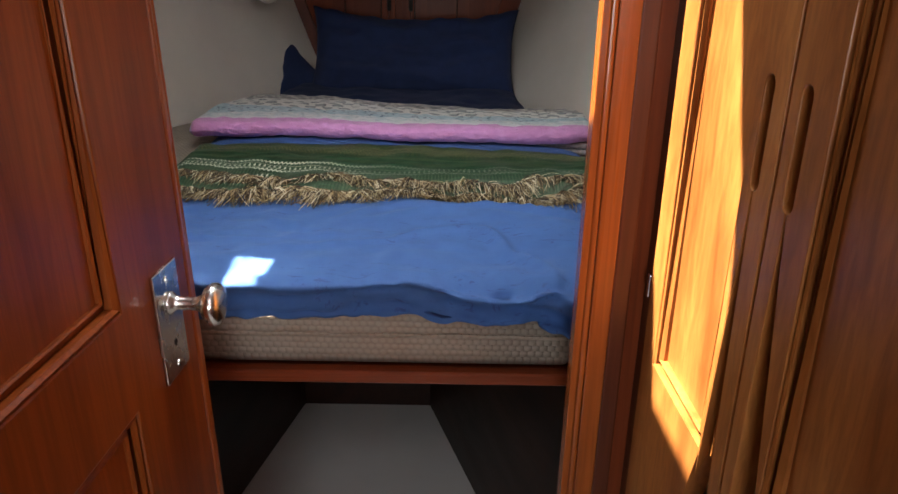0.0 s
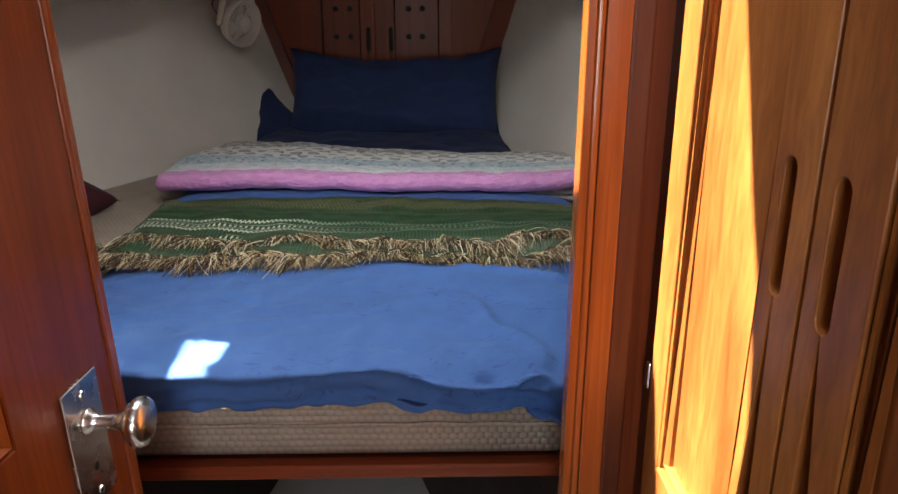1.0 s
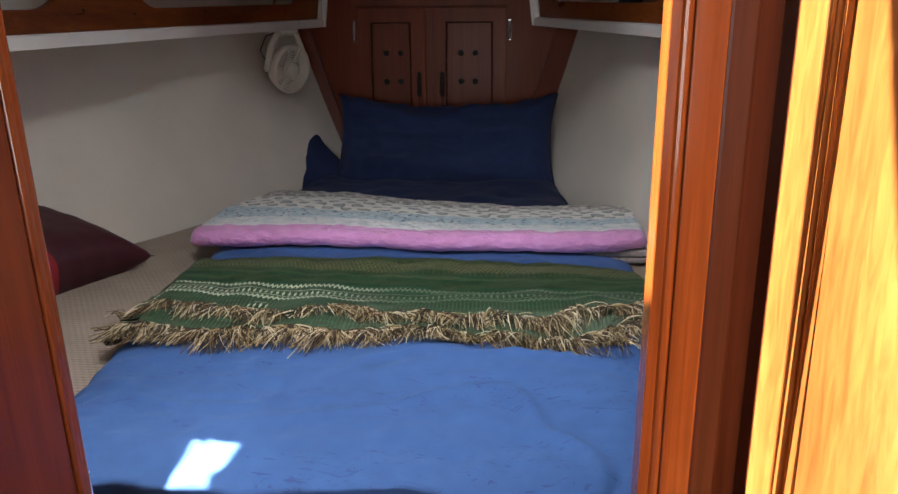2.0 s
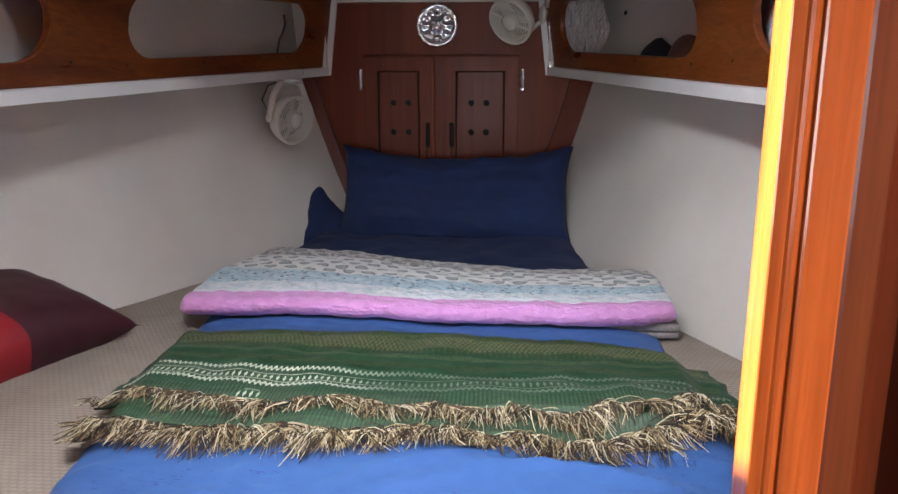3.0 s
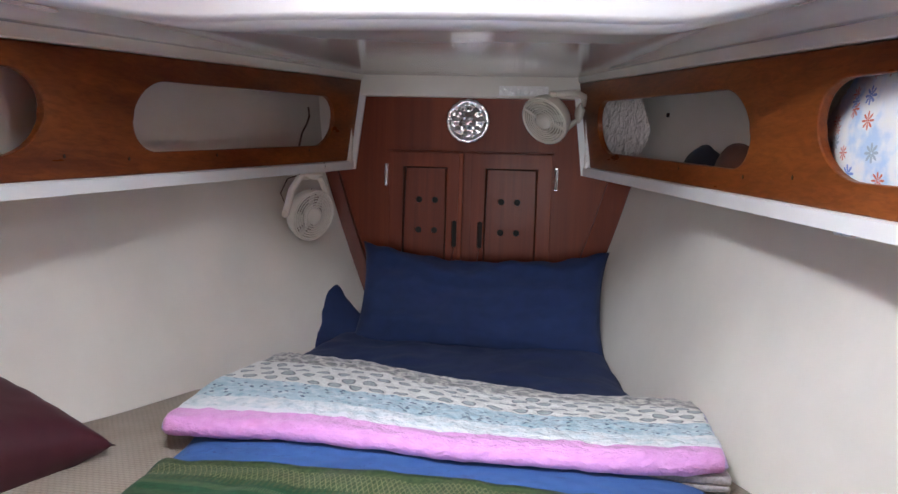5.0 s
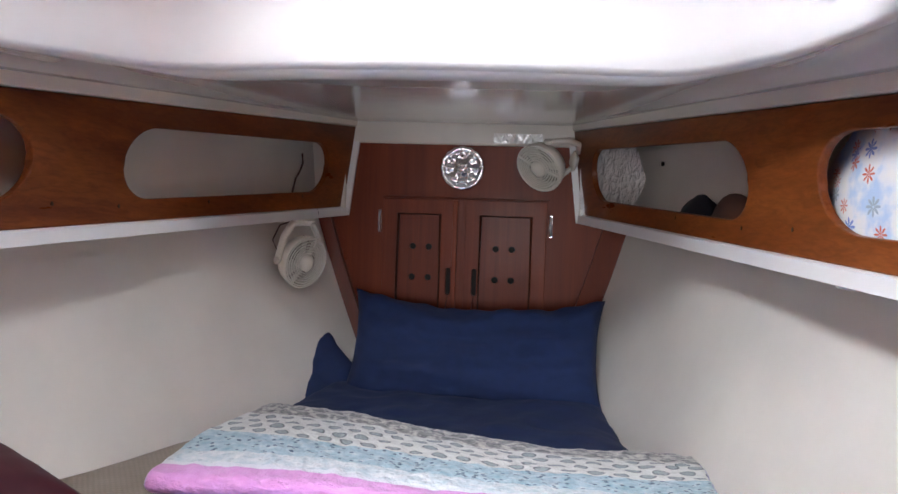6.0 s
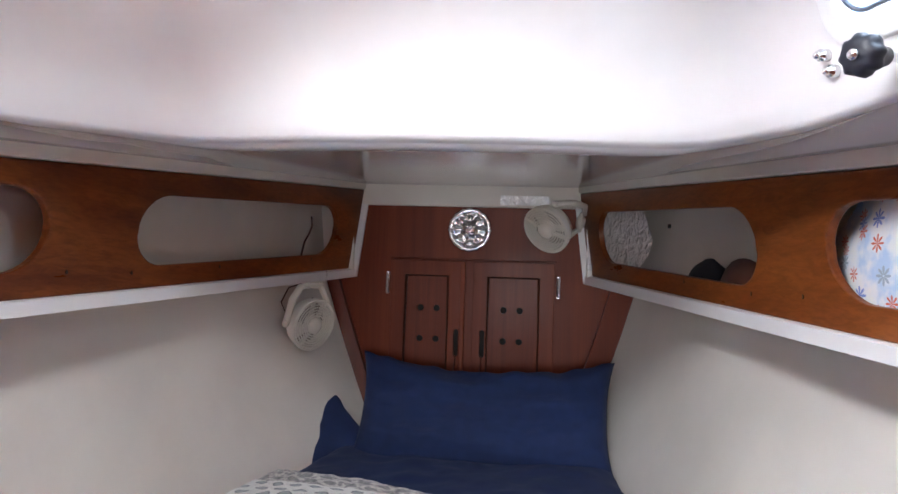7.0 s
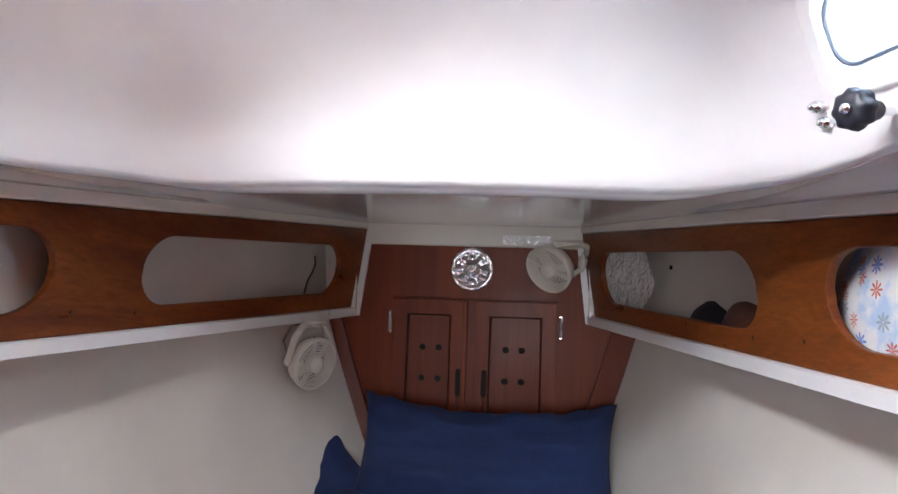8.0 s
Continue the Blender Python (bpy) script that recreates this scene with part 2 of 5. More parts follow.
def stadium(u0, u1, w0, w1, n=10, r=None):
    """A rounded slot outline in two coordinates."""
    r = min((u1 - u0) / 2, (w1 - w0) / 2) if r is None else r
    out = []
    for cu, cw, a0 in ((u1 - r, w1 - r, 0), (u0 + r, w1 - r, 90), (u0 + r, w0 + r, 180), (u1 - r, w0 + r, 270)):
        for k in range(n + 1):
            a = radians(a0 + 90 * k / n)
            out.append((cu + r * math.cos(a), cw + r * math.sin(a)))
    return out


def board(outline, holes, thick, place, bevel=0.0):
    """A flat board with holes; place(u, w, d) gives the world point at depth d."""
    bm = bmesh.new()
    edges = []
    for loop in [outline, *holes]:
        vs = [bm.verts.new((u, w, 0)) for u, w in loop]
        edges += [bm.edges.new((vs[i], vs[(i + 1) % len(vs)])) for i in range(len(vs))]
    bmesh.ops.triangle_fill(bm, use_beauty=True, use_dissolve=True, edges=edges)
    faces = list(bm.faces)
    ext = bmesh.ops.extrude_face_region(bm, geom=faces)
    for v in [g for g in ext["geom"] if isinstance(g, bmesh.types.BMVert)]:
        v.co.z = 1.0
    if bevel:
        rim = [e for e in bm.edges if len(e.link_faces) == 2 and abs(e.verts[0].co.z - e.verts[1].co.z) < 0.5 and e.calc_face_angle(0) > 1.0]
        bmesh.ops.scale(bm, vec=(1, 1, thick), verts=bm.verts)
        bmesh.ops.bevel(bm, geom=rim, offset=bevel, segments=2, affect="EDGES", profile=0.5, clamp_overlap=True)
        bmesh.ops.scale(bm, vec=(1, 1, 1 / thick), verts=bm.verts)
    for v in bm.verts:
        v.co = Vector(place(v.co.x, v.co.y, v.co.z * thick))
    return bm


def sheet(fn, nu, nv, u0=0.0, u1=1.0, v0=0.0, v1=1.0):
    """A grid surface with its two parameters as UV."""
    bm = bmesh.new()
    uv = bm.loops.layers.uv.new("UVMap")
    g = [[bm.verts.new(fn(u0 + (u1 - u0) * i / nu, v0 + (v1 - v0) * j / nv)) for j in range(nv + 1)] for i in range(nu + 1)]
    for i in range(nu):
        for j in range(nv):
            f = bm.faces.new((g[i][j], g[i + 1][j], g[i + 1][j + 1], g[i][j + 1]))
            for l, (a, b) in zip(f.loops, ((i, j), (i + 1, j), (i + 1, j + 1), (i, j + 1))):
                l[uv].uv = (u0 + (u1 - u0) * a / nu, v0 + (v1 - v0) * b / nv)
    return bm


def lerp_table(y, table):
    """Linear interpolation in a short table of (y, value), y rising."""
    if y <= table[0][0]:
        return table[0][1]
    for (a, p), (b, q) in zip(table, table[1:]):
        if y <= b:
            return p + (q - p) * (y - a) / (b - a)
    return table[-1][1]


def smoothstep(a, b, x):
    t = min(1.0, max(0.0, (x - a) / (b - a)))
    return t * t * (3 - 2 * t)


def wob(x, y, z=0.0, s=1.0):
    return noise.noise(Vector((x * s, y * s, z)))


# ---- hull and cabin structure ----
BULK_Y = 3.0          # forward bulkhead
DOOR_Y = 0.80         # bulkhead with the doorway
HULL = [(0.4, 1.20), (1.0, 1.07), (1.5, 0.93), (1.8, 0.81), (2.0, 0.72), (2.23, 0.64), (2.445, 0.57), (3.0, 0.335), (3.3, 0.22)]


def hull_x(side, y, z):
    """Inner face of the hull; side is -1 (left) or 1."""
    b = 0.0
    for k in (-0.09, 0.0, 0.09):
        b += lerp_table(y + k, HULL) / 3
    bow = smoothstep(2.3, 3.0, y)
    b += 0.063 - 0.028 * smoothstep(2.2, 2.45, y) - 0.085 * bow if side < 0 else -0.055 + 0.055 * bow
    flare = 0.24 + (0.115 if side < 0 else 0.085) * bow
    h = z - 0.73
    return side * (b + flare * h + 0.10 * h * (1.4 - z) if h > 0 else b + 0.35 * h)


def fascia_x(y):
    return 0.39 + 0.243 * (BULK_Y - y)


def fascia_top(y):
    return 1.600 - 0.0735 * (BULK_Y - y)


def fascia_low(y):
    return 1.333 - 0.0577 * (BULK_Y - y)


for side, nm in ((-1, "wall_left"), (1, "wall_right")):
    bm = sheet(lambda u, v: (hull_x(side, u, v), u, v), 40, 24, 0.82, 3.25, 0.0, 1.62)
    ob = part(nm, bm, M_HULL, smooth=True)
    sm = ob.modifiers.new("thickness", "SOLIDIFY")
    sm.thickness, sm.offset = 0.03, side
    tagged(ob, "cream painted curved hull side lining the berth", "wall", kind="structure")

# sole under and behind the berth opening
bm = bmesh.new()
vs = [bm.verts.new(p) for p in ((-0.40, -1.3, 0.0), (0.47, -1.3, 0.0), (0.47, 0.8, 0.0), (0.29, 1.40, 0.0), (0.165, 1.80, 0.0), (-0.20, 1.80, 0.0), (-0.31, 1.40, 0.0), (-0.40, 0.8, 0.0))]
f = bm.faces.new(vs)
ext = bmesh.ops.extrude_face_region(bm, geom=[f])
for v in [g for g in ext["geom"] if isinstance(g, bmesh.types.BMVert)]:
    v.co.z = -0.03
ob = part("floor", bm, M_SOLE)
tagged(ob, "pale grey painted cabin sole narrowing under the berth", "floor", kind="structure")

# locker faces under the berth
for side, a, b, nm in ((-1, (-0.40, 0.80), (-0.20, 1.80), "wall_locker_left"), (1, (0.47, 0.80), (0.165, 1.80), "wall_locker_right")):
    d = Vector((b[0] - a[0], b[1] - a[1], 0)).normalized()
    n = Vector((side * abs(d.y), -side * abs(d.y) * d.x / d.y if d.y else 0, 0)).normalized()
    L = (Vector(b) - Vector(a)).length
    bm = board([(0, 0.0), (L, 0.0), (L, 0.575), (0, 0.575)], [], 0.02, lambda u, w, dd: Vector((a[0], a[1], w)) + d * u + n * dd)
    tagged(part(nm, bm, W_DARK_Y), "varnished locker side with the berth's shade in its dark colour", "wall", kind="structure")
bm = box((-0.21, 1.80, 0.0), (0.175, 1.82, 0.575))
tagged(part("wall_locker_end", bm, W_DARK_Y), "timber panel closing the space under the berth, shade in its dark colour", "wall", kind="structure")

# berth board: mattress support with a rounded front fiddle
def berth_outline(inset, front):
    """Right then left side of the berth plan, from the front edge."""
    pts = [(-0.42 + inset, front), (0.40 - inset, front)]
    right = [(hull_x(1, y, 0.66) - inset - 0.004, y) for y in (1.15, 1.4, 1.7, 2.0, 2.3, 2.6, 2.98)]
    left = [(hull_x(-1, y, 0.66) + inset + 0.004, y) for y in (2.98, 2.6, 2.3, 2.0, 1.7, 1.4, 1.15)]
    return pts + [(0.41, front + 0.16)] + right + left + [(-0.43, front + 0.16)]


bm = board(berth_outline(0.0, 0.970), [], 0.018, lambda u, w, d: (u, w, 0.578 + d))
ob = part("berth_base", bm, W_MAHOG_X)
tagged(ob, "varnished plywood berth board under the mattress", "berth", kind="structure")
bm = box((-0.45, 0.942, 0.580), (0.42, 0.9695, 0.602), 0.008, 3)
tagged(part("berth_fiddle", bm, W_MAHOG_X, smooth=False), "rounded mahogany fiddle along the berth's edge", "trim", kind="structure")

# forward bulkhead
bm = board([(-0.62, 0.55), (0.62, 0.55), (0.62, 1.545), (0.3, 1.556), (0, 1.558), (-0.3, 1.553), (-0.62, 1.54)], [], 0.02, lambda u, w, d: (u, BULK_Y + d, w))
tagged(part("wall_bow", bm, W_BULK), "dark varnished mahogany bulkhead at the bow", "wall", kind="structure")
bm = box((-0.62, 2.985, 1.548), (0.62, 3.03, 1.64), 0.006)
tagged(part("trim_bow", bm, M_TRIM), "ivory painted beam above the bow bulkhead", "trim", kind="structure")
bm = sheet(lambda u, v: (u, 2.982 - 0.003 * wob(u, v, 3.0, 40), v), 60, 14, 0.10, 0.26, 1.556, 1.588)
ob = part("trim_liner", bm, M_CRINKLE, smooth=True)
tagged(ob, "crinkled glossy patch on the ivory beam", "trim", kind="structure")

# slanted cheek boards at both sides of the bulkhead, along the hull
for side, nm in ((-1, "trim_cheek_left"), (1, "trim_cheek_right")):
    bm = bmesh.new()
    prof = []
    for z in (0.72, 0.85, 1.0, 1.15, 1.30):
        h = hull_x(side, 2.96, z)
        prof.append((h, h - side * 0.075, z))
    ring = []
    for o, i, z in prof:
        ring.append([bm.verts.new(p) for p in ((o, 2.955, z), (i, 2.972, z), (i, 2.999, z), (o, 2.999, z))])
    for a, b in zip(ring, ring[1:]):
        for k in range(4):
            bm.faces.new((a[k], a[(k + 1) % 4], b[(k + 1) % 4], b[k]))
    bm.faces.new(ring[0])
    bm.faces.new(ring[-1])
    tagged(part(nm, bm, W_BULK), "slanted mahogany cheek board beside the bow lockers", "trim", kind="structure")
bm = bmesh.new()
ring = []
for z in (0.84, 0.95, 1.1, 1.29):
    h, h2 = hull_x(-1, 2.94, z), hull_x(-1, 2.90, z)
    ring.append([bm.verts.new(p) for p in ((h2 - 0.012, 2.900, z), (h2 + 0.020, 2.900, z), (h + 0.026, 2.954, z), (h - 0.02, 2.954, z))])
for a, b in zip(ring, ring[1:]):
    for k in range(4):
        bm.faces.new((a[k], a[(k + 1) % 4], b[(k + 1) % 4], b[k]))
bm.faces.new(ring[0])
bm.faces.new(ring[-1])
tagged(part("trim_edge_left", bm, M_WHITE), "white edge strip where the hull liner meets the bulkhead", "trim", kind="structure")

# side shelf lockers: fascia with oval openings, white shelf under it
CUTS = {-1: [(1.02, 1.808), (2.02, 2.845)], 1: [(1.0, 1.785), (1.985, 2.845)]}
for side, nm, word in ((-1, "left", "left"), (1, "right", "right")):
    Y0 = 0.84
    yend = 2.985

    def place(u, w, d, side=side):
        return (side * (fascia_x(u) - 0.13 * (w - fascia_low(u)) + d), u, w)

    outl = [(Y0, fascia_low(Y0))] + [(y, fascia_low(y)) for y in (1.4, 2.0, 2.6)] + [(yend, fascia_low(yend)), (yend, fascia_top(yend))] + [(y, fascia_top(y)) for y in (2.6, 2.0, 1.4)] + [(Y0, fascia_top(Y0))]
    holes = []
    for a, b in CUTS[side]:
        pts = []
        lo = [lerp_table(a, [(1.0, 1.270), (2.0, 1.322), (2.85, 1.378)]), lerp_table(b, [(1.0, 1.270), (2.0, 1.322), (2.85, 1.378)])]
        hi = [lerp_table(a, [(1.0, 1.420), (2.0, 1.476), (2.85, 1.528)]), lerp_table(b, [(1.0, 1.420), (2.0, 1.476), (2.85, 1.528)])]
        for k in range(44):
            q, r = divmod(k, 11)
            ang = radians(90 * q + 9 * r)
            cu = (b - 0.085) if q in (0, 3) else (a + 0.085)
            ty = (cu + 0.085 * math.cos(ang) - a) / (b - a)
            l, h = lo[0] + (lo[1] - lo[0]) * ty, hi[0] + (hi[1] - hi[0]) * ty
            pts.append((cu + 0.085 * math.cos(ang), (l + h) / 2 + (h - l) / 2 * math.sin(ang)))
        holes.append(pts)
    bm = board(outl, holes, 0.016, place, 0.003)
    fascia = tagged(part("fascia_" + nm, bm, W_FASCIA), "varnished teak locker fascia with long oval openings", "trim", kind="structure")
    for y_, dz in ((2.02, 0.035), (2.30, 0.036), (1.55, 0.03), (2.72, 0.04), (1.86, 0.045)):
        mk = Matrix.Translation(place(y_, fascia_low(y_) + dz, 0)) @ Vector((-side, 0, 0)).to_track_quat("Z", "Y").to_matrix().to_4x4()
        part("screw_plug", disc_profile([(0.0045, -0.002), (0.0045, 0.0004), (0.003, 0.0006)], 10, mk), W_DARK_Y, fascia)
    # white shelf under the fascia
    bm = bmesh.new()
    ring = []
    for y in (0.84, 1.2, 1.6, 2.0, 2.4, 2.8, 2.985):
        i, o = side * (fascia_x(y) - 0.012), hull_x(side, y, 1.27)
        o = side * max(abs(o), abs(i) + 0.03)
        z = fascia_low(y)
        ring.append([bm.verts.new(p) for p in ((i, y, z - 0.029), (i, y, z - 0.003), (i + side * 0.006, y, z), (o, y, z), (o, y, z - 0.03))])
    for a, b in zip(ring, ring[1:]):
        for k in range(5):
            bm.faces.new((a[k], a[(k + 1) % 5], b[(k + 1) % 5], b[k]))
    bm.faces.new(ring[0])
    bm.faces.new(ring[-1])
    tagged(part("shelf_" + nm, bm, M_WHITE), "white painted shelf below the teak fascia", "shelf", kind="structure")
    # white end strip of the fascia at the bow
    zb, zt = fascia_low(3.0) - 0.029, fascia_top(3.0)
    bm = board([(0, 0), (0.012, 0), (0.012, 1), (0, 1)], [], 0.022, lambda u, w, d: (side * (fascia_x(3.0) - 0.013 + d - 0.037 * w), 2.986 + u, zb + (zt - zb) * w))
    tagged(part("trim_end_" + nm, bm, M_WHITE), "white strip on the fascia's forward end", "trim", kind="structure")
    # locker back: upper hull behind the openings
    bm = sheet(lambda u, v: (side * (fascia_x(u) + 0.10 + 0.03 * v), u, fascia_low(u) - 0.02 + v * 0.34), 24, 6, 0.84, 3.12)
    ob = part("wall_locker_back_" + nm, bm, M_HULL, smooth=True)
    sm = ob.modifiers.new("thickness", "SOLIDIFY")
    sm.thickness, sm.offset = 0.02, side
    tagged(ob, "cream hull lining behind the shelf openings", "wall", kind="structure")
    bm = box((min(side * 0.385, side * 0.60), 2.962, 1.325), (max(side * 0.385, side * 0.60), 2.982, 1.60))
    tagged(part("wall_locker_bow_" + nm, bm, M_HULL), "cream panel closing the shelf's bow end", "wall", kind="structure")

# crinkled liner inside the right shelf's bow end
bm = sheet(lambda u, v: (0.388 + 0.155 * u - 0.012 * v, 2.955 - 0.29 * u ** 1.5 - 0.006 * wob(u, v, 1.0, 9), 1.455 + 0.26 * (v - 0.5) * math.sqrt(max(0.02, 1 - u ** 4))), 40, 40)
tagged(part("locker_liner", bm, M_CRINKLE, smooth=True), "crinkled glossy white liner in the shelf's corner", "liner", kind="structure")

mk = Matrix.Translation((fascia_x(2.66) + 0.10 + 0.014, 2.66, 1.478)) @ Vector((-1, 0, 0)).to_track_quat("Z", "Y").to_matrix().to_4x4()
tagged(part("screw_hole", disc_profile([(0.006, -0.003), (0.006, 0.004), (0.004, 0.0045)], 12, mk), M_HOLE_SHADE), "small black disc painting a screw hole's shade in the cream lining", "screw hole")

# cabin top, scaled about the camera to fit its view: lip, sloping sides with ports, roof with hatch
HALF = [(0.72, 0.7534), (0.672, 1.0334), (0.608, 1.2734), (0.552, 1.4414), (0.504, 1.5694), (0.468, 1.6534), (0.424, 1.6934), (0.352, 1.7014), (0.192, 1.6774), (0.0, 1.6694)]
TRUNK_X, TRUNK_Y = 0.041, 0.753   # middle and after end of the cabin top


def resample(pts, step):
    out = [Vector(pts[0])]
    for a, b in zip(pts, pts[1:]):
        a, b = Vector(a), Vector(b)
        n = max(1, round((b - a).length / step))
        out += [a + (b - a) * k / n for k in range(1, n + 1)]
    return out


half = resample(HALF, 0.012)
for _ in range(12):
    half = [half[0]] + [(a + b * 2 + c) / 4 for a, b, c in zip(half, half[1:], half[2:])] + [half[-1]]
lip = [Vector((p.x * 0.955, p.y)) for p in half] + [Vector((-p.x, p.y)) for p in reversed(half[:-1])]
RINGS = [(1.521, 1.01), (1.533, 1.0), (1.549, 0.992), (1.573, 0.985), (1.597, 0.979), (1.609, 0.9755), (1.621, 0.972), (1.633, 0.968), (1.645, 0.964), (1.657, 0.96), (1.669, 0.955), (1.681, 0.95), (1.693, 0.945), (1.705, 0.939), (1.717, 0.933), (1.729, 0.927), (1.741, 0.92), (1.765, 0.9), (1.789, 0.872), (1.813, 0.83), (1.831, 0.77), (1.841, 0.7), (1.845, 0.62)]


def lip_lift(p):
    """Raises the lip forward and along the right side to fit the camera's view."""
    return 0.012 * smoothstep(1.45, 1.66, p.y) + (0.018 * (1 - smoothstep(1.3, 1.6, p.y)) if p.x > 0 else 0)


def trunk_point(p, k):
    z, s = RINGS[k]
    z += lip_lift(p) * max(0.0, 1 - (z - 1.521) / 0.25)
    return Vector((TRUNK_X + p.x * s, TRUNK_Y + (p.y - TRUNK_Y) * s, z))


# Right port, nuts and knob are placed to fit the camera's view.
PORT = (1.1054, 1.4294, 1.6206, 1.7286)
# Unseen left port, placed and sized to throw the duvet's sun patch.
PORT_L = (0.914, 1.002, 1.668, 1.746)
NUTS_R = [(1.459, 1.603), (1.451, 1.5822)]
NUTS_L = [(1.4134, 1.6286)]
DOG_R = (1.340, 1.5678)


def in_port(c):
    q = PORT if c.x > 0 else PORT_L
    return q[0] < c.y < q[1] and q[2] < c.z < q[3] and abs(c.x) > 0.3


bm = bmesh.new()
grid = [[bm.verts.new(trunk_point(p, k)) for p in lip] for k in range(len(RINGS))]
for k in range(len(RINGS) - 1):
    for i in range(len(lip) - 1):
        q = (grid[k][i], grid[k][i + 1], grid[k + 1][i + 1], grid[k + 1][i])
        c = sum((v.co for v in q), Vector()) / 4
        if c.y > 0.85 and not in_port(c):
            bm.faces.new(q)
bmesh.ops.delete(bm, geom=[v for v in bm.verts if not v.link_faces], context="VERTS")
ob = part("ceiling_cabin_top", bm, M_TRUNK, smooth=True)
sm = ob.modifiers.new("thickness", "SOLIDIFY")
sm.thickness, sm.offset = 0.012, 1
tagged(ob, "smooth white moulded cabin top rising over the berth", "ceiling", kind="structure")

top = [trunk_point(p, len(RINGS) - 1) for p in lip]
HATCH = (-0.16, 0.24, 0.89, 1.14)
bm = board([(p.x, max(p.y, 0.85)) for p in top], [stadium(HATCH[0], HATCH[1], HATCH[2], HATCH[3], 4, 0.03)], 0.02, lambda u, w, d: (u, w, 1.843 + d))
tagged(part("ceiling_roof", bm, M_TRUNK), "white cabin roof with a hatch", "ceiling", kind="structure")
# Opaque cover, added out of view so no sun falls through the hatch.
tagged(part("hatch_sun_cover", box((HATCH[0] - 0.03, HATCH[2] - 0.03, 1.8635), (HATCH[1] + 0.03, HATCH[3] + 0.03, 1.872), 0.003), M_WHITE), "unseen opaque white cover added to keep sun out of the hatch", "hatch", kind="structure")

# deckhead between the lip, the fascias and the bulkhead
bm = bmesh.new()
inner = [Vector((TRUNK_X + p.x * 1.010, TRUNK_Y + (p.y - TRUNK_Y) * 1.010, 1.5222 + lip_lift(p))) for p in lip]
outer = []
for p in lip:
    s = 1 if p.x >= 0 else -1
    y = 0.84 + (p.y - 0.753) * 1.62
    t = smoothstep(1.52, 1.69, p.y) if abs(p.x) > 0.352 else 1.0
    side_pt = Vector((s * (fascia_x(min(y, 2.96)) - 0.036), min(y, 2.96), fascia_top(min(y, 2.96)) + 0.026))
    fx = min(1.0, abs(p.x) / 0.424)
    front_pt = Vector((s * 0.355 * fx, 2.99, 1.618))
    outer.append(side_pt.lerp(front_pt, t))
N = 8
rows = [[bm.verts.new(a.lerp(b, k / N) + Vector((0, 0, 0.004 * math.sin(math.pi * k / N)))) for k in range(N + 1)] for a, b in zip(inner, outer)]
for a, b in zip(rows, rows[1:]):
    for k in range(N):
        bm.faces.new((a[k], b[k], b[k + 1], a[k + 1]))
ob = part("ceiling_deckhead", bm, M_DECK, smooth=True)
sm = ob.modifiers.new("thickness", "SOLIDIFY")
sm.thickness, sm.offset = 0.012, 1
tagged(ob, "glossy white deckhead between cabin top and bow", "ceiling", kind="structure")
for side, nm in ((-1, "left"), (1, "right")):
    bm = sheet(lambda u, v: (side * (fascia_x(u) - 0.030 + v * 0.4), u, fascia_top(u) + 0.031 + 0.03 * v), 12, 3, 0.82, 3.1)
    ob = part("ceiling_side_" + nm, bm, M_DECK)
    sm = ob.modifiers.new("thickness", "SOLIDIFY")
    sm.thickness, sm.offset = 0.012, 1
    tagged(ob, "white deckhead above the side shelf", "ceiling", kind="structure")
    # ivory strip between fascia and deckhead
    bm = bmesh.new()
    ring = []
    for y in (0.85, 1.4, 2.0, 2.6, 2.984):
        x, z = fascia_x(y) - 0.032, fascia_top(y)
        ring.append([bm.verts.new((side * a, y, c)) for a, c in ((x - 0.007, z + 0.004), (x - 0.004, z + 0.0015), (x + 0.02, z + 0.0015), (x + 0.02, z + 0.034), (x - 0.010, z + 0.034))])
    for a, b in zip(ring, ring[1:]):
        for k in range(5):
            bm.faces.new((a[k], a[(k + 1) % 5], b[(k + 1) % 5], b[k]))
    bm.faces.new(ring[0])
    bm.faces.new(ring[-1])
    tagged(part("trim_top_" + nm, bm, M_TRIM), "ivory strip above the teak fascia", "trim", kind="structure")

# Added slab, out of view, that blocks light leaking in over the beam.
tagged(part("ceiling_leak_cover", box((-1.3, 2.02, 1.665), (1.3, 3.3, 1.685)), M_DECK), "unseen slab above the bow added to stop light leaking in", "ceiling", kind="structure")

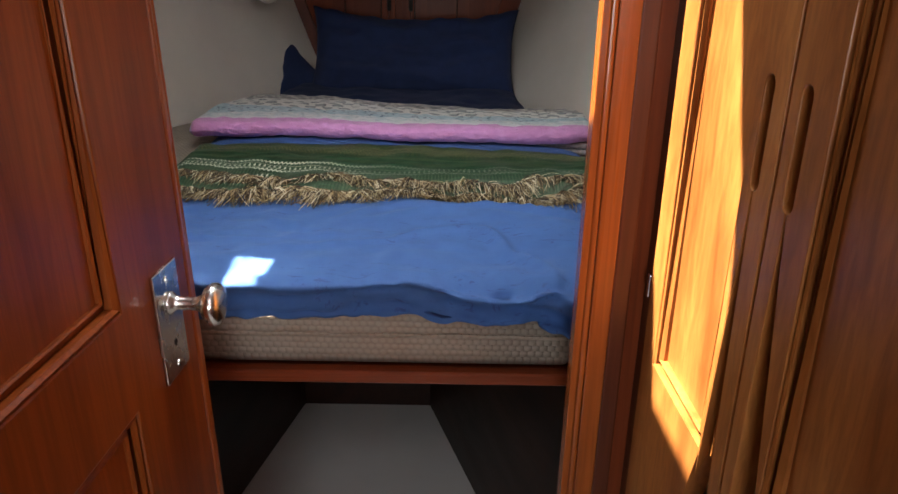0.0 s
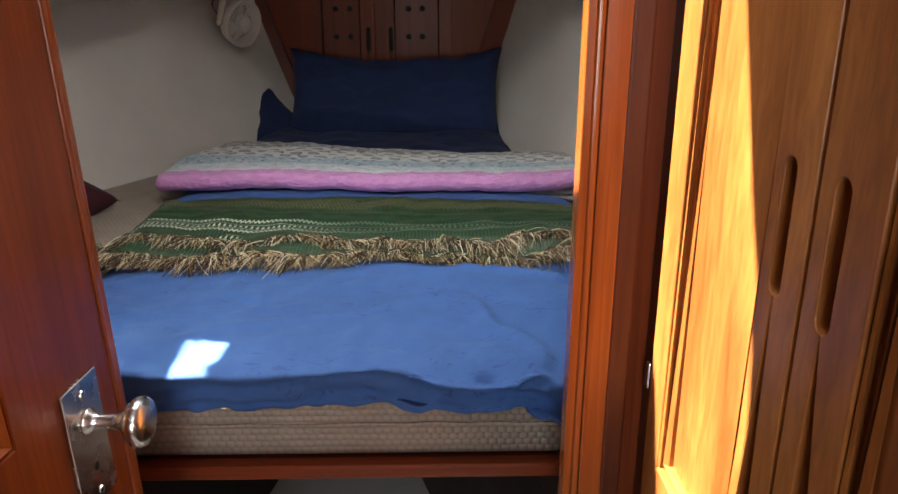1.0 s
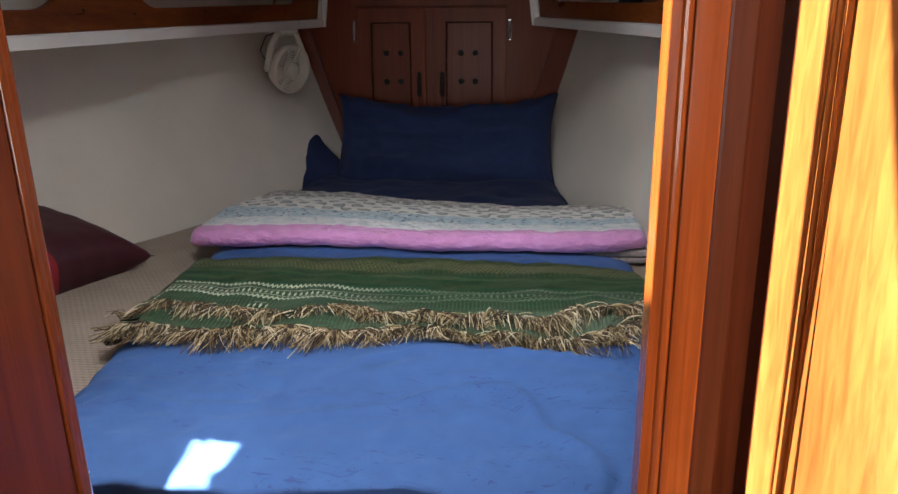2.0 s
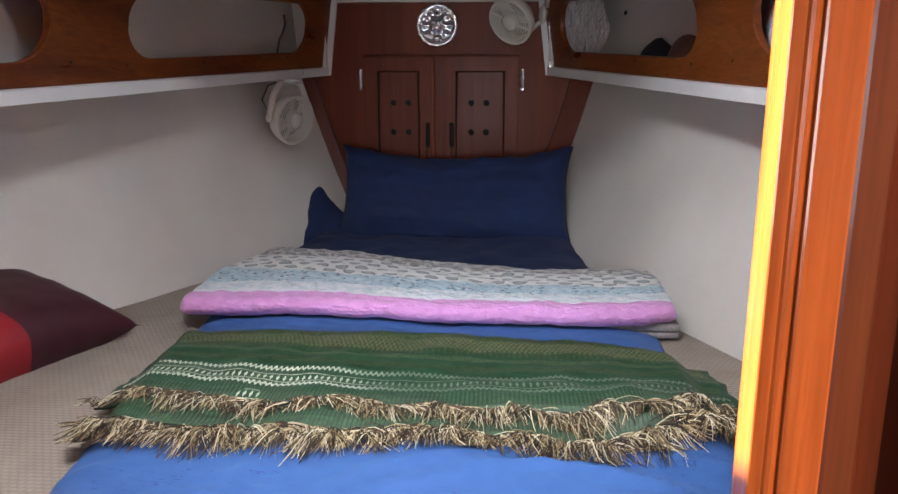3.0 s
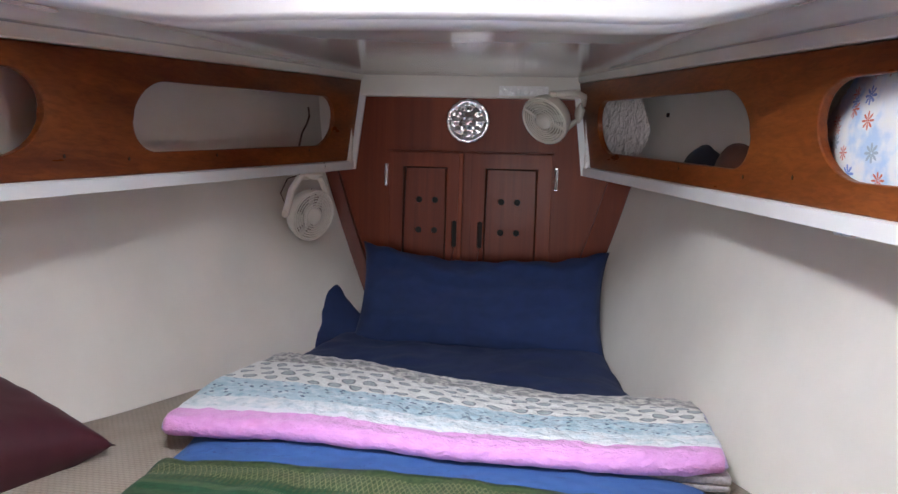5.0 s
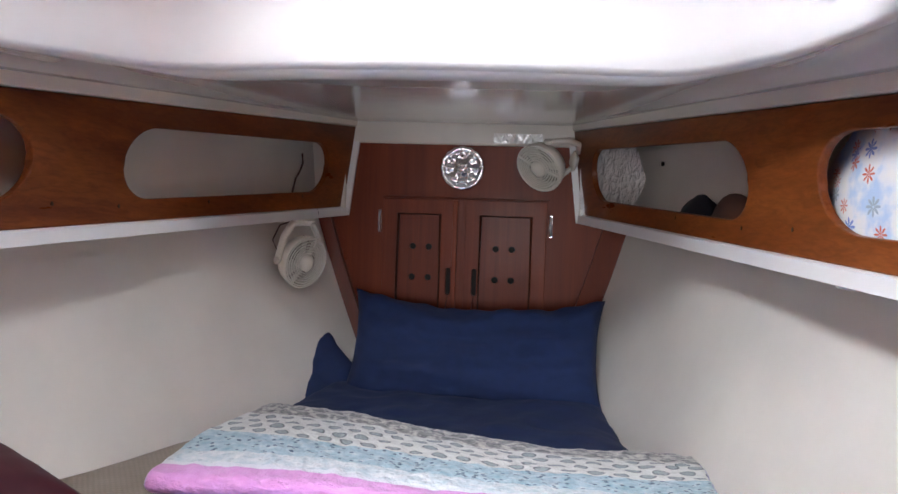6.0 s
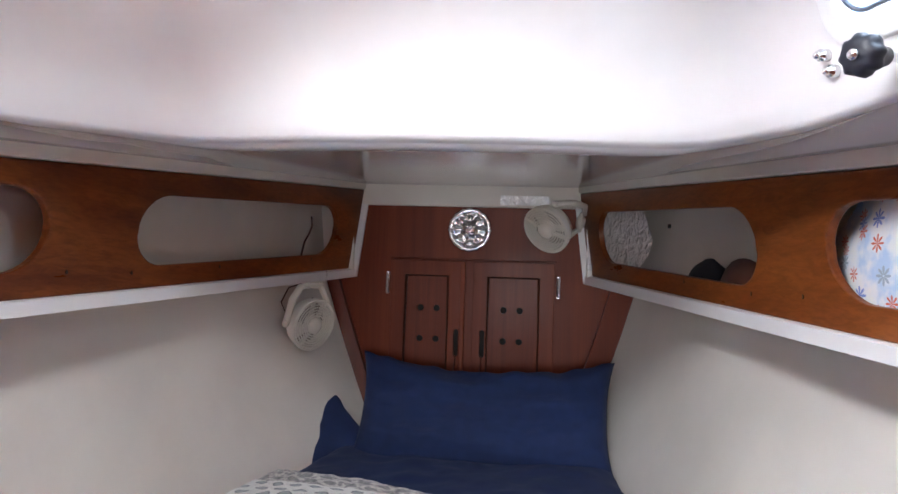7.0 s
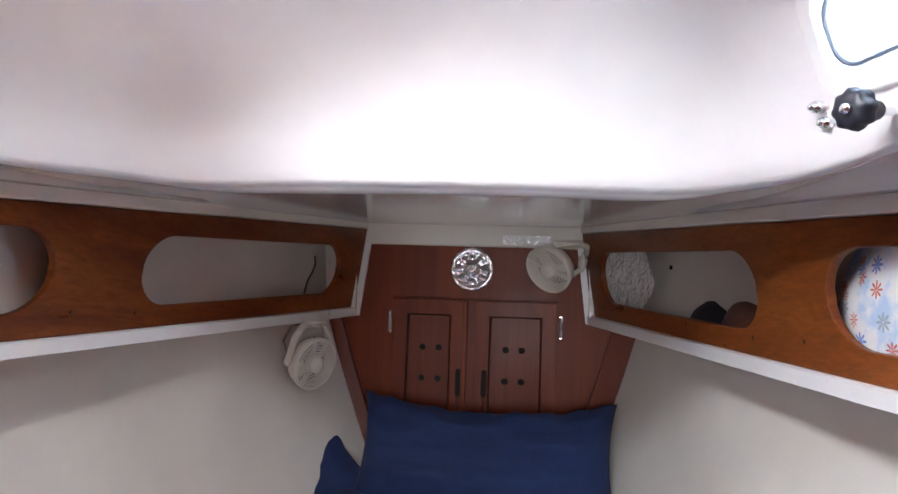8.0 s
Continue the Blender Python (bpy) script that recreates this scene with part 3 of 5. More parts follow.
# bulkhead with the doorway
JL, JR = -0.22, 0.366
bm = board([(JR + 0.030, 0.0), (1.35, 0.0), (1.35, 2.0), (-1.35, 2.0), (-1.35, 0.0), (JL - 0.030, 0.0), (JL - 0.030, 1.80), (JR + 0.030, 1.80)], [], 0.025, lambda u, w, d: (u, 0.8205 + d, w))
tagged(part("wall_doorway", bm, W_MAHOG_Z), "mahogany bulkhead with the doorway to the berth", "wall", kind="structure")
door_case = thing("doorway_frame", (0.07, DOOR_Y, 0), "varnished mahogany frame round the berth doorway", "door frame", kind="structure")
for side, x0 in ((1, JR), (-1, JL)):
    def bar(a, b, y0, y1, bevel, seg=2):
        xa, xb = sorted((x0 + side * a, x0 + side * b))
        return box((xa, y0, 0.0), (xb, y1, 1.80), bevel, seg)
    part("jamb", bar(0.0, 0.009, 0.793, 0.8195, 0.0012), W_JAMB_Z, door_case)
    part("bead", bar(0.0095, 0.0185, 0.7945, 0.808, 0.0042, 3), W_JAMB_Z, door_case, "rounded bead on the jamb")
    part("casing", bar(0.019, 0.0445, 0.7945, 0.8195, 0.002), W_JAMB_Z, door_case)
    part("outer_casing", bar(0.045, 0.068, 0.798, 0.8195, 0.003), W_SHADE_Z, door_case)
part("head", box((JL - 0.029, 0.822, 1.745), (JR + 0.029, 0.844, 1.80), 0.004), W_MAHOG_X, door_case)

# passage aft of the doorway
AFT = -1.3
tagged(part("wall_passage_left", box((-0.49, AFT, 0), (-0.46, 0.79, 1.966)), W_MAHOG_Y), "mahogany panelling along the passage", "wall", kind="structure")
# Opening is made only to let the added aft fill lamp through.
tagged(part("wall_aft", board([(-0.49, 0.0), (0.55, 0.0), (0.55, 1.966), (-0.49, 1.966)], [[(-0.13, 0.80), (0.37, 0.80), (0.37, 1.52), (-0.13, 1.52)]], 0.03, lambda u, w, d: (u, AFT - d, w)), W_MAHOG_Z), "unseen mahogany panelling with an opening made for the aft fill lamp", "wall", kind="structure")
# Irregular hole is added to cut the sun's outline on locker door and jamb.
bm = board([(-1.35, AFT), (1.35, AFT), (1.35, 0.836), (-1.35, 0.836)], [stadium(-0.1, 0.40, -1.0, -0.5, 4, 0.03), [(-0.231, 0.525), (-0.193, 0.545), (-0.14, 0.535), (-0.08, 0.553), (-0.024, 0.603), (0.039, 0.648), (0.185, 0.745), (0.2, 0.8), (0.2, 0.819), (-0.147, 0.819), (-0.14, 0.787), (-0.163, 0.76), (-0.231, 0.715)]], 0.02, lambda u, w, d: (u, w, 1.968 + d))
tagged(part("ceiling_passage", bm, M_TRUNK), "white passage deckhead with unseen openings, one cut to shape the sun patch", "ceiling", kind="structure")
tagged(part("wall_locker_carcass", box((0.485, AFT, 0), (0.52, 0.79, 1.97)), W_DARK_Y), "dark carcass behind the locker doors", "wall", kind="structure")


# ---- bedding materials ----
def uvxy(nt):
    tc = nt.nodes.new("ShaderNodeTexCoord")
    s = nt.nodes.new("ShaderNodeSeparateXYZ")
    nt.links.new(tc.outputs["UV"], s.inputs[0])
    return s.outputs[0], s.outputs[1], tc.outputs["UV"]


def uv_noise(nt, uv, sc, scale, detail=3):
    mp = nt.nodes.new("ShaderNodeMapping")
    mp.inputs["Scale"].default_value = sc
    nt.links.new(uv, mp.inputs["Vector"])
    return noise_tex(nt, mp.outputs[0], scale, detail)


def uv_cells(nt, uv, sc, randomness=1.0):
    mp = nt.nodes.new("ShaderNodeMapping")
    mp.inputs["Scale"].default_value = sc
    nt.links.new(uv, mp.inputs["Vector"])
    v = nt.nodes.new("ShaderNodeTexVoronoi")
    v.inputs["Scale"].default_value = 1.0
    v.inputs["Randomness"].default_value = randomness
    nt.links.new(mp.outputs[0], v.inputs["Vector"])
    return v.outputs["Distance"]


def band(nt, v, a, b):
    return maths(nt, "MULTIPLY", maths(nt, "GREATER_THAN", v, a), maths(nt, "LESS_THAN", v, b))


def triangle(nt, u, n):
    """A zigzag 0..0.5 with n teeth over the unit."""
    return maths(nt, "ABSOLUTE", maths(nt, "SUBTRACT", maths(nt, "FRACT", maths(nt, "MULTIPLY", u, n)), 0.5))


def quilt_material():
    m, nt, b = material("patchwork_quilt_cotton", 0.9)
    u, v, uv = uvxy(nt)
    vw = maths(nt, "ADD", v, maths(nt, "MULTIPLY", maths(nt, "SUBTRACT", uv_noise(nt, uv, (6, 2, 1), 1.0), 0.5), 0.02))
    pink, lilac = (0.70, 0.34, 0.66), (0.50, 0.26, 0.50)
    mott = uv_noise(nt, uv, (40, 24, 1), 1.0, 4)
    pinkc = ramp(nt, mott, [(0.3, (0.60, 0.26, 0.56)), (0.7, pink)])
    # pale blue band with scattered dark sprigs
    bluec = ramp(nt, mott, [(0.35, (0.30, 0.47, 0.55)), (0.55, (0.46, 0.60, 0.66)), (0.72, (0.68, 0.74, 0.76))])
    dots = maths(nt, "LESS_THAN", uv_cells(nt, uv, (62, 38, 1)), 0.27)
    bluec = mixc(nt, maths(nt, "MULTIPLY", dots, 0.9), bluec, (0.05, 0.09, 0.17))
    palec = mixc(nt, maths(nt, "MULTIPLY", dots, 0.35), ramp(nt, mott, [(0.35, (0.50, 0.60, 0.64)), (0.62, (0.74, 0.76, 0.77))]), (0.25, 0.32, 0.38))
    # white band with staggered rows of grey lozenges
    jit = maths(nt, "MULTIPLY", maths(nt, "SUBTRACT", uv_noise(nt, uv, (17, 9, 1), 1.0, 2), 0.5), 0.35)
    row = maths(nt, "MULTIPLY", vw, 15.0)
    shift = maths(nt, "MULTIPLY", maths(nt, "MODULO", maths(nt, "FLOOR", row), 2.0), 0.5)
    fu = maths(nt, "SUBTRACT", maths(nt, "FRACT", maths(nt, "ADD", maths(nt, "ADD", maths(nt, "MULTIPLY", u, 21.0), shift), jit)), 0.5)
    fv = maths(nt, "SUBTRACT", maths(nt, "FRACT", row), 0.5)
    c = maths(nt, "ADD", maths(nt, "MULTIPLY", maths(nt, "MULTIPLY", fu, fu), 8.5), maths(nt, "MULTIPLY", maths(nt, "MULTIPLY", fv, fv), 9.0))
    c = maths(nt, "ADD", c, maths(nt, "MULTIPLY", maths(nt, "SUBTRACT", mott, 0.5), 0.9))
    ovals = maths(nt, "LESS_THAN", c, 0.85)
    core = maths(nt, "LESS_THAN", c, 0.50)
    whitec = mixc(nt, maths(nt, "MULTIPLY", ovals, 0.92), (0.74, 0.74, 0.71), (0.12, 0.14, 0.16))
    whitec = mixc(nt, maths(nt, "MULTIPLY", core, 0.9), whitec, (0.36, 0.41, 0.42))
    # lace-like grey print
    lace = ramp(nt, uv_noise(nt, uv, (70, 40, 1), 1.0, 5), [(0.38, (0.20, 0.19, 0.20)), (0.5, (0.50, 0.49, 0.46)), (0.62, (0.66, 0.64, 0.58))])
    lace = mixc(nt, maths(nt, "MULTIPLY", ovals, 0.6), lace, (0.11, 0.12, 0.13))
    col = mixc(nt, band(nt, vw, -1, 0.21), bluec, pinkc)
    col = mixc(nt, band(nt, vw, 0.21, 0.235), col, (0.70, 0.72, 0.76))
    col = mixc(nt, band(nt, vw, 0.235, 0.33), col, palec)
    col = mixc(nt, band(nt, vw, 0.533, 0.80), col, whitec)
    col = mixc(nt, band(nt, vw, 0.80, 0.95), col, lace)
    col = mixc(nt, band(nt, vw, 0.95, 2), col, lilac)
    ends = maths(nt, "GREATER_THAN", maths(nt, "ABSOLUTE", maths(nt, "SUBTRACT", u, 0.5)), 0.490)
    col = mixc(nt, maths(nt, "MULTIPLY", ends, 0.7), col, (0.36, 0.33, 0.62))
    nt.links.new(col, b.inputs["Base Color"])
    b.inputs["Sheen Weight"].default_value = 0.2
    puff = uv_noise(nt, uv, (46, 26, 1), 1.0, 4)
    bump(nt, b, puff, 1.0, 0.010)
    return m


def throw_material():
    m, nt, b = material("green_gold_woven_throw", 0.62)
    u, v, uv = uvxy(nt)
    warp = maths(nt, "MULTIPLY", maths(nt, "SUBTRACT", uv_noise(nt, uv, (5, 2, 1), 1.0), 0.5), 0.03)
    vw = maths(nt, "ADD", v, warp)
    green = ramp(nt, uv_noise(nt, uv, (9, 60, 1), 1.0, 4), [(0.3, (0.007, 0.038, 0.014)), (0.7, (0.016, 0.082, 0.034))])
    gold, pale = (0.17, 0.17, 0.085), (0.42, 0.43, 0.32)
    olive = ramp(nt, uv_noise(nt, uv, (160, 30, 1), 1.0, 3), [(0.35, (0.025, 0.055, 0.018)), (0.65, (0.06, 0.085, 0.032))])
    tri = triangle(nt, u, 112)
    triv = triangle(nt, vw, 17)
    lattice = maths(nt, "LESS_THAN", maths(nt, "ABSOLUTE", maths(nt, "SUBTRACT", maths(nt, "ADD", tri, triv), 0.5)), 0.10)
    fine = maths(nt, "GREATER_THAN", triangle(nt, u, 230), 0.22)
    comb = maths(nt, "MULTIPLY", band(nt, vw, 0.69, 0.79), maths(nt, "GREATER_THAN", triangle(nt, u, 96), maths(nt, "MULTIPLY", maths(nt, "SUBTRACT", vw, 0.67), 3.6)))
    col = mixc(nt, band(nt, vw, 0.72, 2.0), green, olive)
    col = mixc(nt, maths(nt, "MULTIPLY", band(nt, vw, 0.78, 0.94), lattice), col, gold)
    col = mixc(nt, comb, col, (0.010, 0.055, 0.022))
    col = mixc(nt, maths(nt, "MULTIPLY", band(nt, vw, 0.64, 0.69), maths(nt, "MULTIPLY", fine, 0.5)), col, gold)
    col = mixc(nt, maths(nt, "MULTIPLY", band(nt, vw, 0.50, 0.58), 0.7), col, olive)
    zig = maths(nt, "MULTIPLY", band(nt, vw, 0.36, 0.46), maths(nt, "LESS_THAN", maths(nt, "ABSOLUTE", maths(nt, "SUBTRACT", maths(nt, "SUBTRACT", vw, 0.395), maths(nt, "MULTIPLY", tri, 0.06))), 0.012))
    # Pattern is paler on the left: the threads' sheen put into colour.
    gate = ramp(nt, u, [(0.33, (1, 1, 1)), (0.46, (0.28, 0.28, 0.28))])
    col = mixc(nt, maths(nt, "MULTIPLY", zig, gate), col, (0.62, 0.63, 0.50))
    dia = maths(nt, "MULTIPLY", band(nt, vw, 0.27, 0.335), maths(nt, "LESS_THAN", maths(nt, "ADD", triangle(nt, u, 96), maths(nt, "MULTIPLY", maths(nt, "ABSOLUTE", maths(nt, "SUBTRACT", vw, 0.302)), 9.0)), 0.26))
    col = mixc(nt, maths(nt, "MULTIPLY", dia, gate), col, (0.62, 0.63, 0.50))
    low = maths(nt, "MULTIPLY", band(nt, vw, 0.205, 0.262), maths(nt, "LESS_THAN", maths(nt, "ABSOLUTE", maths(nt, "SUBTRACT", maths(nt, "SUBTRACT", vw, 0.218), maths(nt, "MULTIPLY", tri, 0.05))), 0.013))
    col = mixc(nt, maths(nt, "MULTIPLY", low, gate), col, (0.60, 0.62, 0.50))
    for e in (0.262, 0.340):
        col = mixc(nt, maths(nt, "MULTIPLY", band(nt, vw, e, e + 0.009), gate), col, pale)
    sil = maths(nt, "MULTIPLY", band(nt, vw, 0.0, 0.20), maths(nt, "MULTIPLY", maths(nt, "GREATER_THAN", triangle(nt, u, 150), maths(nt, "MULTIPLY", vw, 2.0)), maths(nt, "MULTIPLY", uv_noise(nt, uv, (7, 1, 1), 1.0, 2), 0.35)))
    col = mixc(nt, sil, col, (0.30, 0.31, 0.22))
    side = maths(nt, "GREATER_THAN", maths(nt, "ABSOLUTE", maths(nt, "SUBTRACT", u, 0.5)), 0.488)
    col = mixc(nt, side, col, (0.008, 0.05, 0.022))
    worn = ramp(nt, uv_noise(nt, uv, (90, 45, 1), 1.0, 4), [(0.35, (0.45, 0.5, 0.45)), (0.62, (1.0, 1.0, 1.0))])
    col = mixc(nt, 0.8, col, worn, "MULTIPLY")
    nt.links.new(col, b.inputs["Base Color"])
    weave = uv_noise(nt, uv, (260, 90, 1), 1.0, 2)
    bump(nt, b, weave, 0.35, 0.0015)
    return m


def fringe_material():
    m, nt, b = material("straw_and_brown_fringe", 0.6)
    g = nt.nodes.new("ShaderNodeNewGeometry")
    col = ramp(nt, g.outputs["Random Per Island"], [(0.0, (0.012, 0.008, 0.004)), (0.38, (0.045, 0.026, 0.010)), (0.58, (0.14, 0.09, 0.035)), (0.74, (0.42, 0.32, 0.16)), (1.0, (0.80, 0.74, 0.56))])
    nt.links.new(col, b.inputs["Base Color"])
    return m


def floral_material():
    m, nt, b = material("floral_printed_cotton", 0.85)
    v = coords(nt, (27, 27, 27))
    base = ramp(nt, noise_tex(nt, v, 0.9, 3), [(0.36, (0.46, 0.60, 0.78)), (0.52, (0.74, 0.76, 0.80)), (0.7, (0.80, 0.78, 0.74))])
    w = nt.nodes.new("ShaderNodeTexVoronoi")
    w.inputs["Scale"].default_value = 0.95
    flat = coords(nt, (0.001, 27, 27))
    nt.links.new(flat, w.inputs["Vector"])
    off = nt.nodes.new("ShaderNodeVectorMath")
    off.operation = "SUBTRACT"
    nt.links.new(flat, off.inputs[0])
    nt.links.new(w.outputs["Position"], off.inputs[1])
    o = nt.nodes.new("ShaderNodeSeparateXYZ")
    nt.links.new(off.outputs[0], o.inputs[0])
    ang = maths(nt, "ARCTAN2", o.outputs[2], o.outputs[1])
    lobe = maths(nt, "ABSOLUTE", maths(nt, "COSINE", maths(nt, "MULTIPLY", ang, 4.0)))
    n = noise_tex(nt, v, 3.5, 3)
    reach = maths(nt, "ADD", maths(nt, "MULTIPLY", lobe, 0.34), maths(nt, "MULTIPLY", n, 0.10))
    petal = maths(nt, "LESS_THAN", w.outputs["Distance"], reach)
    petal = maths(nt, "MULTIPLY", petal, maths(nt, "GREATER_THAN", w.outputs["Distance"], 0.05))
    pick = nt.nodes.new("ShaderNodeSeparateColor")
    nt.links.new(w.outputs["Color"], pick.inputs[0])
    fl = ramp(nt, pick.outputs[0], [(0.0, (0.58, 0.14, 0.09)), (0.35, (0.64, 0.24, 0.13)), (0.62, (0.58, 0.14, 0.09)), (0.80, (0.20, 0.28, 0.60)), (0.93, (0.35, 0.42, 0.50))], "CONSTANT")
    nt.links.new(mixc(nt, petal, base, fl), b.inputs["Base Color"])
    return m


M_QUILT, M_THROW, M_FRINGE, M_FLORAL = quilt_material(), throw_material(), fringe_material(), floral_material()
M_PATCH, _, _ = cloth("grey_patterned_cotton", (0.46, 0.42, 0.40), (0.05, 0.05, 0.07), 150.0)

# ---- bedding ----
# mattress: cream cushion with rounded edges, seam along the front
mattress = thing("mattress", (0, 1.9, 0.597), "cream basket-weave mattress filling the vee-shaped berth", "mattress")
bm = board(berth_outline(0.0, 0.957), [], 0.132, lambda u, w, d: (u, w, 0.597 + d))
bevel_all(bm, 0.045, 6)
part("body", bm, M_MATTRESS, mattress, smooth=True)
seam = [(-0.395 + 0.78 * k / 40, 0.955 + 0.0015 * wob(k, 0.5), 0.660 + 0.003 * wob(k * 0.4, 2.2)) for k in range(41)]
part("seam", tube(seam, 0.0028, 6), M_MATTRESS, mattress, "piped seam along the front")

DUVET_L = [(0.90, -0.395), (1.16, -0.372), (1.5, -0.41), (1.8, -0.45), (2.2, -0.475), (2.5, -0.45), (2.7, -0.40), (2.92, -0.315)]
DUVET_R = [(0.90, 0.395), (1.1, 0.47), (1.3, 0.56), (1.7, 0.565), (2.0, 0.56), (2.31, 0.51), (2.6, 0.46), (2.9, 0.44)]


def duvet_top(x, y):
    """Upper surface of the duvet away from its edges."""
    z = 0.765 + 0.008 * wob(x, y, 0.0, 4) + 0.0065 * wob(x, y, 4.0, 11) + 0.0032 * wob(x, y * 1.6, 9.0, 24)
    crease = math.sin((x - 0.25) * 9 + (y - 1.1) * 16 + 2.0 * wob(x, y, 7, 3))
    ridge = 1 - min(1.0, 6 * abs(wob(x * 0.8 + y * 0.9, y * 1.3 - x * 0.5, 3.0, 5)))
    z += 0.016 * ridge * (0.35 + 0.65 * smoothstep(0.05, 0.4, x)) * (1 - smoothstep(1.3, 1.6, y))
    z += 0.018 * crease * smoothstep(0.0, 0.35, x) * (1 - smoothstep(1.25, 1.6, y))
    return z


def duvet_fn(u, v):
    y = 0.925 + v * 1.99
    l, r = lerp_table(y, DUVET_L), lerp_table(y, DUVET_R)
    s = 2 * u - 1
    edge = abs(s) ** 14
    x = l + (r - l) * u + 0.006 * wob(y, u, 1.5, 7) * abs(s)
    z = duvet_top(x, y) - 0.034 * edge
    if v < 0.06:
        a = (1 - v / 0.06)
        hem = 0.005 * wob(x, 0, 8, 5) + 0.004 * wob(x, 0, 3, 19) - 0.010 * smoothstep(0.1, 0.4, x)
        drop = (0.060 + hem) * smoothstep(0.40, 1.0, a) + 0.012 * smoothstep(0.1, 0.6, a)
        corner = 0.9 + 1.5 * smoothstep(0.0, 0.36, x)
        fold = corner * (0.016 * wob(x, v * 14, 2.0, 9) + 0.010 * wob(x, v * 20, 5, 24) + 0.004 * wob(x, v * 30, 7, 46))
        y = 0.914 + 0.119 * (1 - smoothstep(0.0, 0.5, a)) - fold * smoothstep(0.1, 0.6, a) + 0.030 * smoothstep(0.35, 0.8, a)
        z += 0.5 * fold * smoothstep(0.0, 0.3, a) * (1 - smoothstep(0.4, 0.7, a))
        z -= drop
        if a > 0.5:
            y = min(y, 0.954)
    return (x, y, z)


duvet = part("duvet", sheet(duvet_fn, 170, 260), M_DUVET, smooth=True)
sm = duvet.modifiers.new("thickness", "SOLIDIFY")
sm.thickness, sm.offset = 0.006, -1
tagged(duvet, "blue printed cotton duvet spread over the berth mattress", "duvet")

def sheet_fn(u, v):
    y = 2.05 + 0.87 * v
    l, r = lerp_table(y, DUVET_L) - 0.012, lerp_table(y, DUVET_R) + 0.012
    x = l + (r - l) * u
    s = abs(2 * u - 1)
    z = duvet_top(x, y) + 0.021 + 0.011 * wob(x, y, 3.0, 5) + 0.007 * wob(x * 0.5, y, 6.0, 17) + 0.012 * smoothstep(2.45, 2.7, y)
    return (x + 0.01 * wob(y, u, 2, 8) * s, y, z - 0.054 * s ** 14)


ob = part("bed_sheet", sheet(sheet_fn, 80, 60), M_NAVY, smooth=True)
sm = ob.modifiers.new("thickness", "SOLIDIFY")
sm.thickness, sm.offset = 0.004, -1
tagged(ob, "crumpled navy cotton sheet spread below the pillows", "bed sheet")

# folded quilt
quilt = thing("quilt", (0.06, 2.15, 0.765), "folded patchwork quilt with pink border across the bed", "quilt")


def quilt_fn(u, v):
    s = 2 * u - 1
    y0 = 1.865 + 0.018 * math.sin(u * 7.0) - 0.012 * u + 0.006 * wob(u, 0, 2, 6)
    y1 = 2.50 - 0.235 * smoothstep(0.05, 0.75, u) + 0.01 * wob(u, 1, 5, 5)
    x = -0.495 + 1.10 * u + (0.03 * (v - 0.2)) * s
    if u < 0.12:
        x += 0.06 * smoothstep(0.5, 1.0, v) * (1 - u / 0.12)
    top = 0.813 + 0.006 * wob(u, v, 1, 5) + 0.0035 * wob(u, v, 3, 16) - 0.014 * smoothstep(0.3, 1.0, v)
    end = abs(s) ** 60
    y0 += 0.035 * abs(s) ** 30
    base = duvet_top(x, y0) + 0.004 - 0.02 * end
    if v < 0.16:
        a = radians(-80 + 170 * v / 0.16)
        h = (top - base) / 2
        y = y0 + 0.02 - 0.026 * math.cos(a)
        z = base + h + h * math.sin(a)
    else:
        t = (v - 0.16) / 0.84
        y = y0 + 0.02 + (y1 - y0 - 0.02) * t
        z = top - (top - duvet_top(x, y) - 0.001) * smoothstep(0.93, 1.0, t)
    z += (base + 0.5 * (top - base) - z) * 0.9 * end
    z += 0.0035 * wob(u * 2.0, v, 7, 22) * (1 - end) * (0.5 + 0.5 * smoothstep(0.0, 0.1, v))
    return (x, y, z)


ob = part("cover", sheet(quilt_fn, 200, 100), M_QUILT, quilt, smooth=True)
for z0, z1, y_ in ((0.738, 0.7535, 1.879), (0.7545, 0.771, 1.875)):
    bm = box((0.15, y_, z0), (0.604, 2.24, z1), 0.006, 3)
    part("folded_layer", bm, M_PATCH, quilt, "grey patterned underside of the fold", smooth=True)

# green woven throw in two layers with fringes
throw = thing("throw_blanket", (0.09, 1.55, 0.77), "green and gold woven throw with straw fringes on the duvet", "blanket")


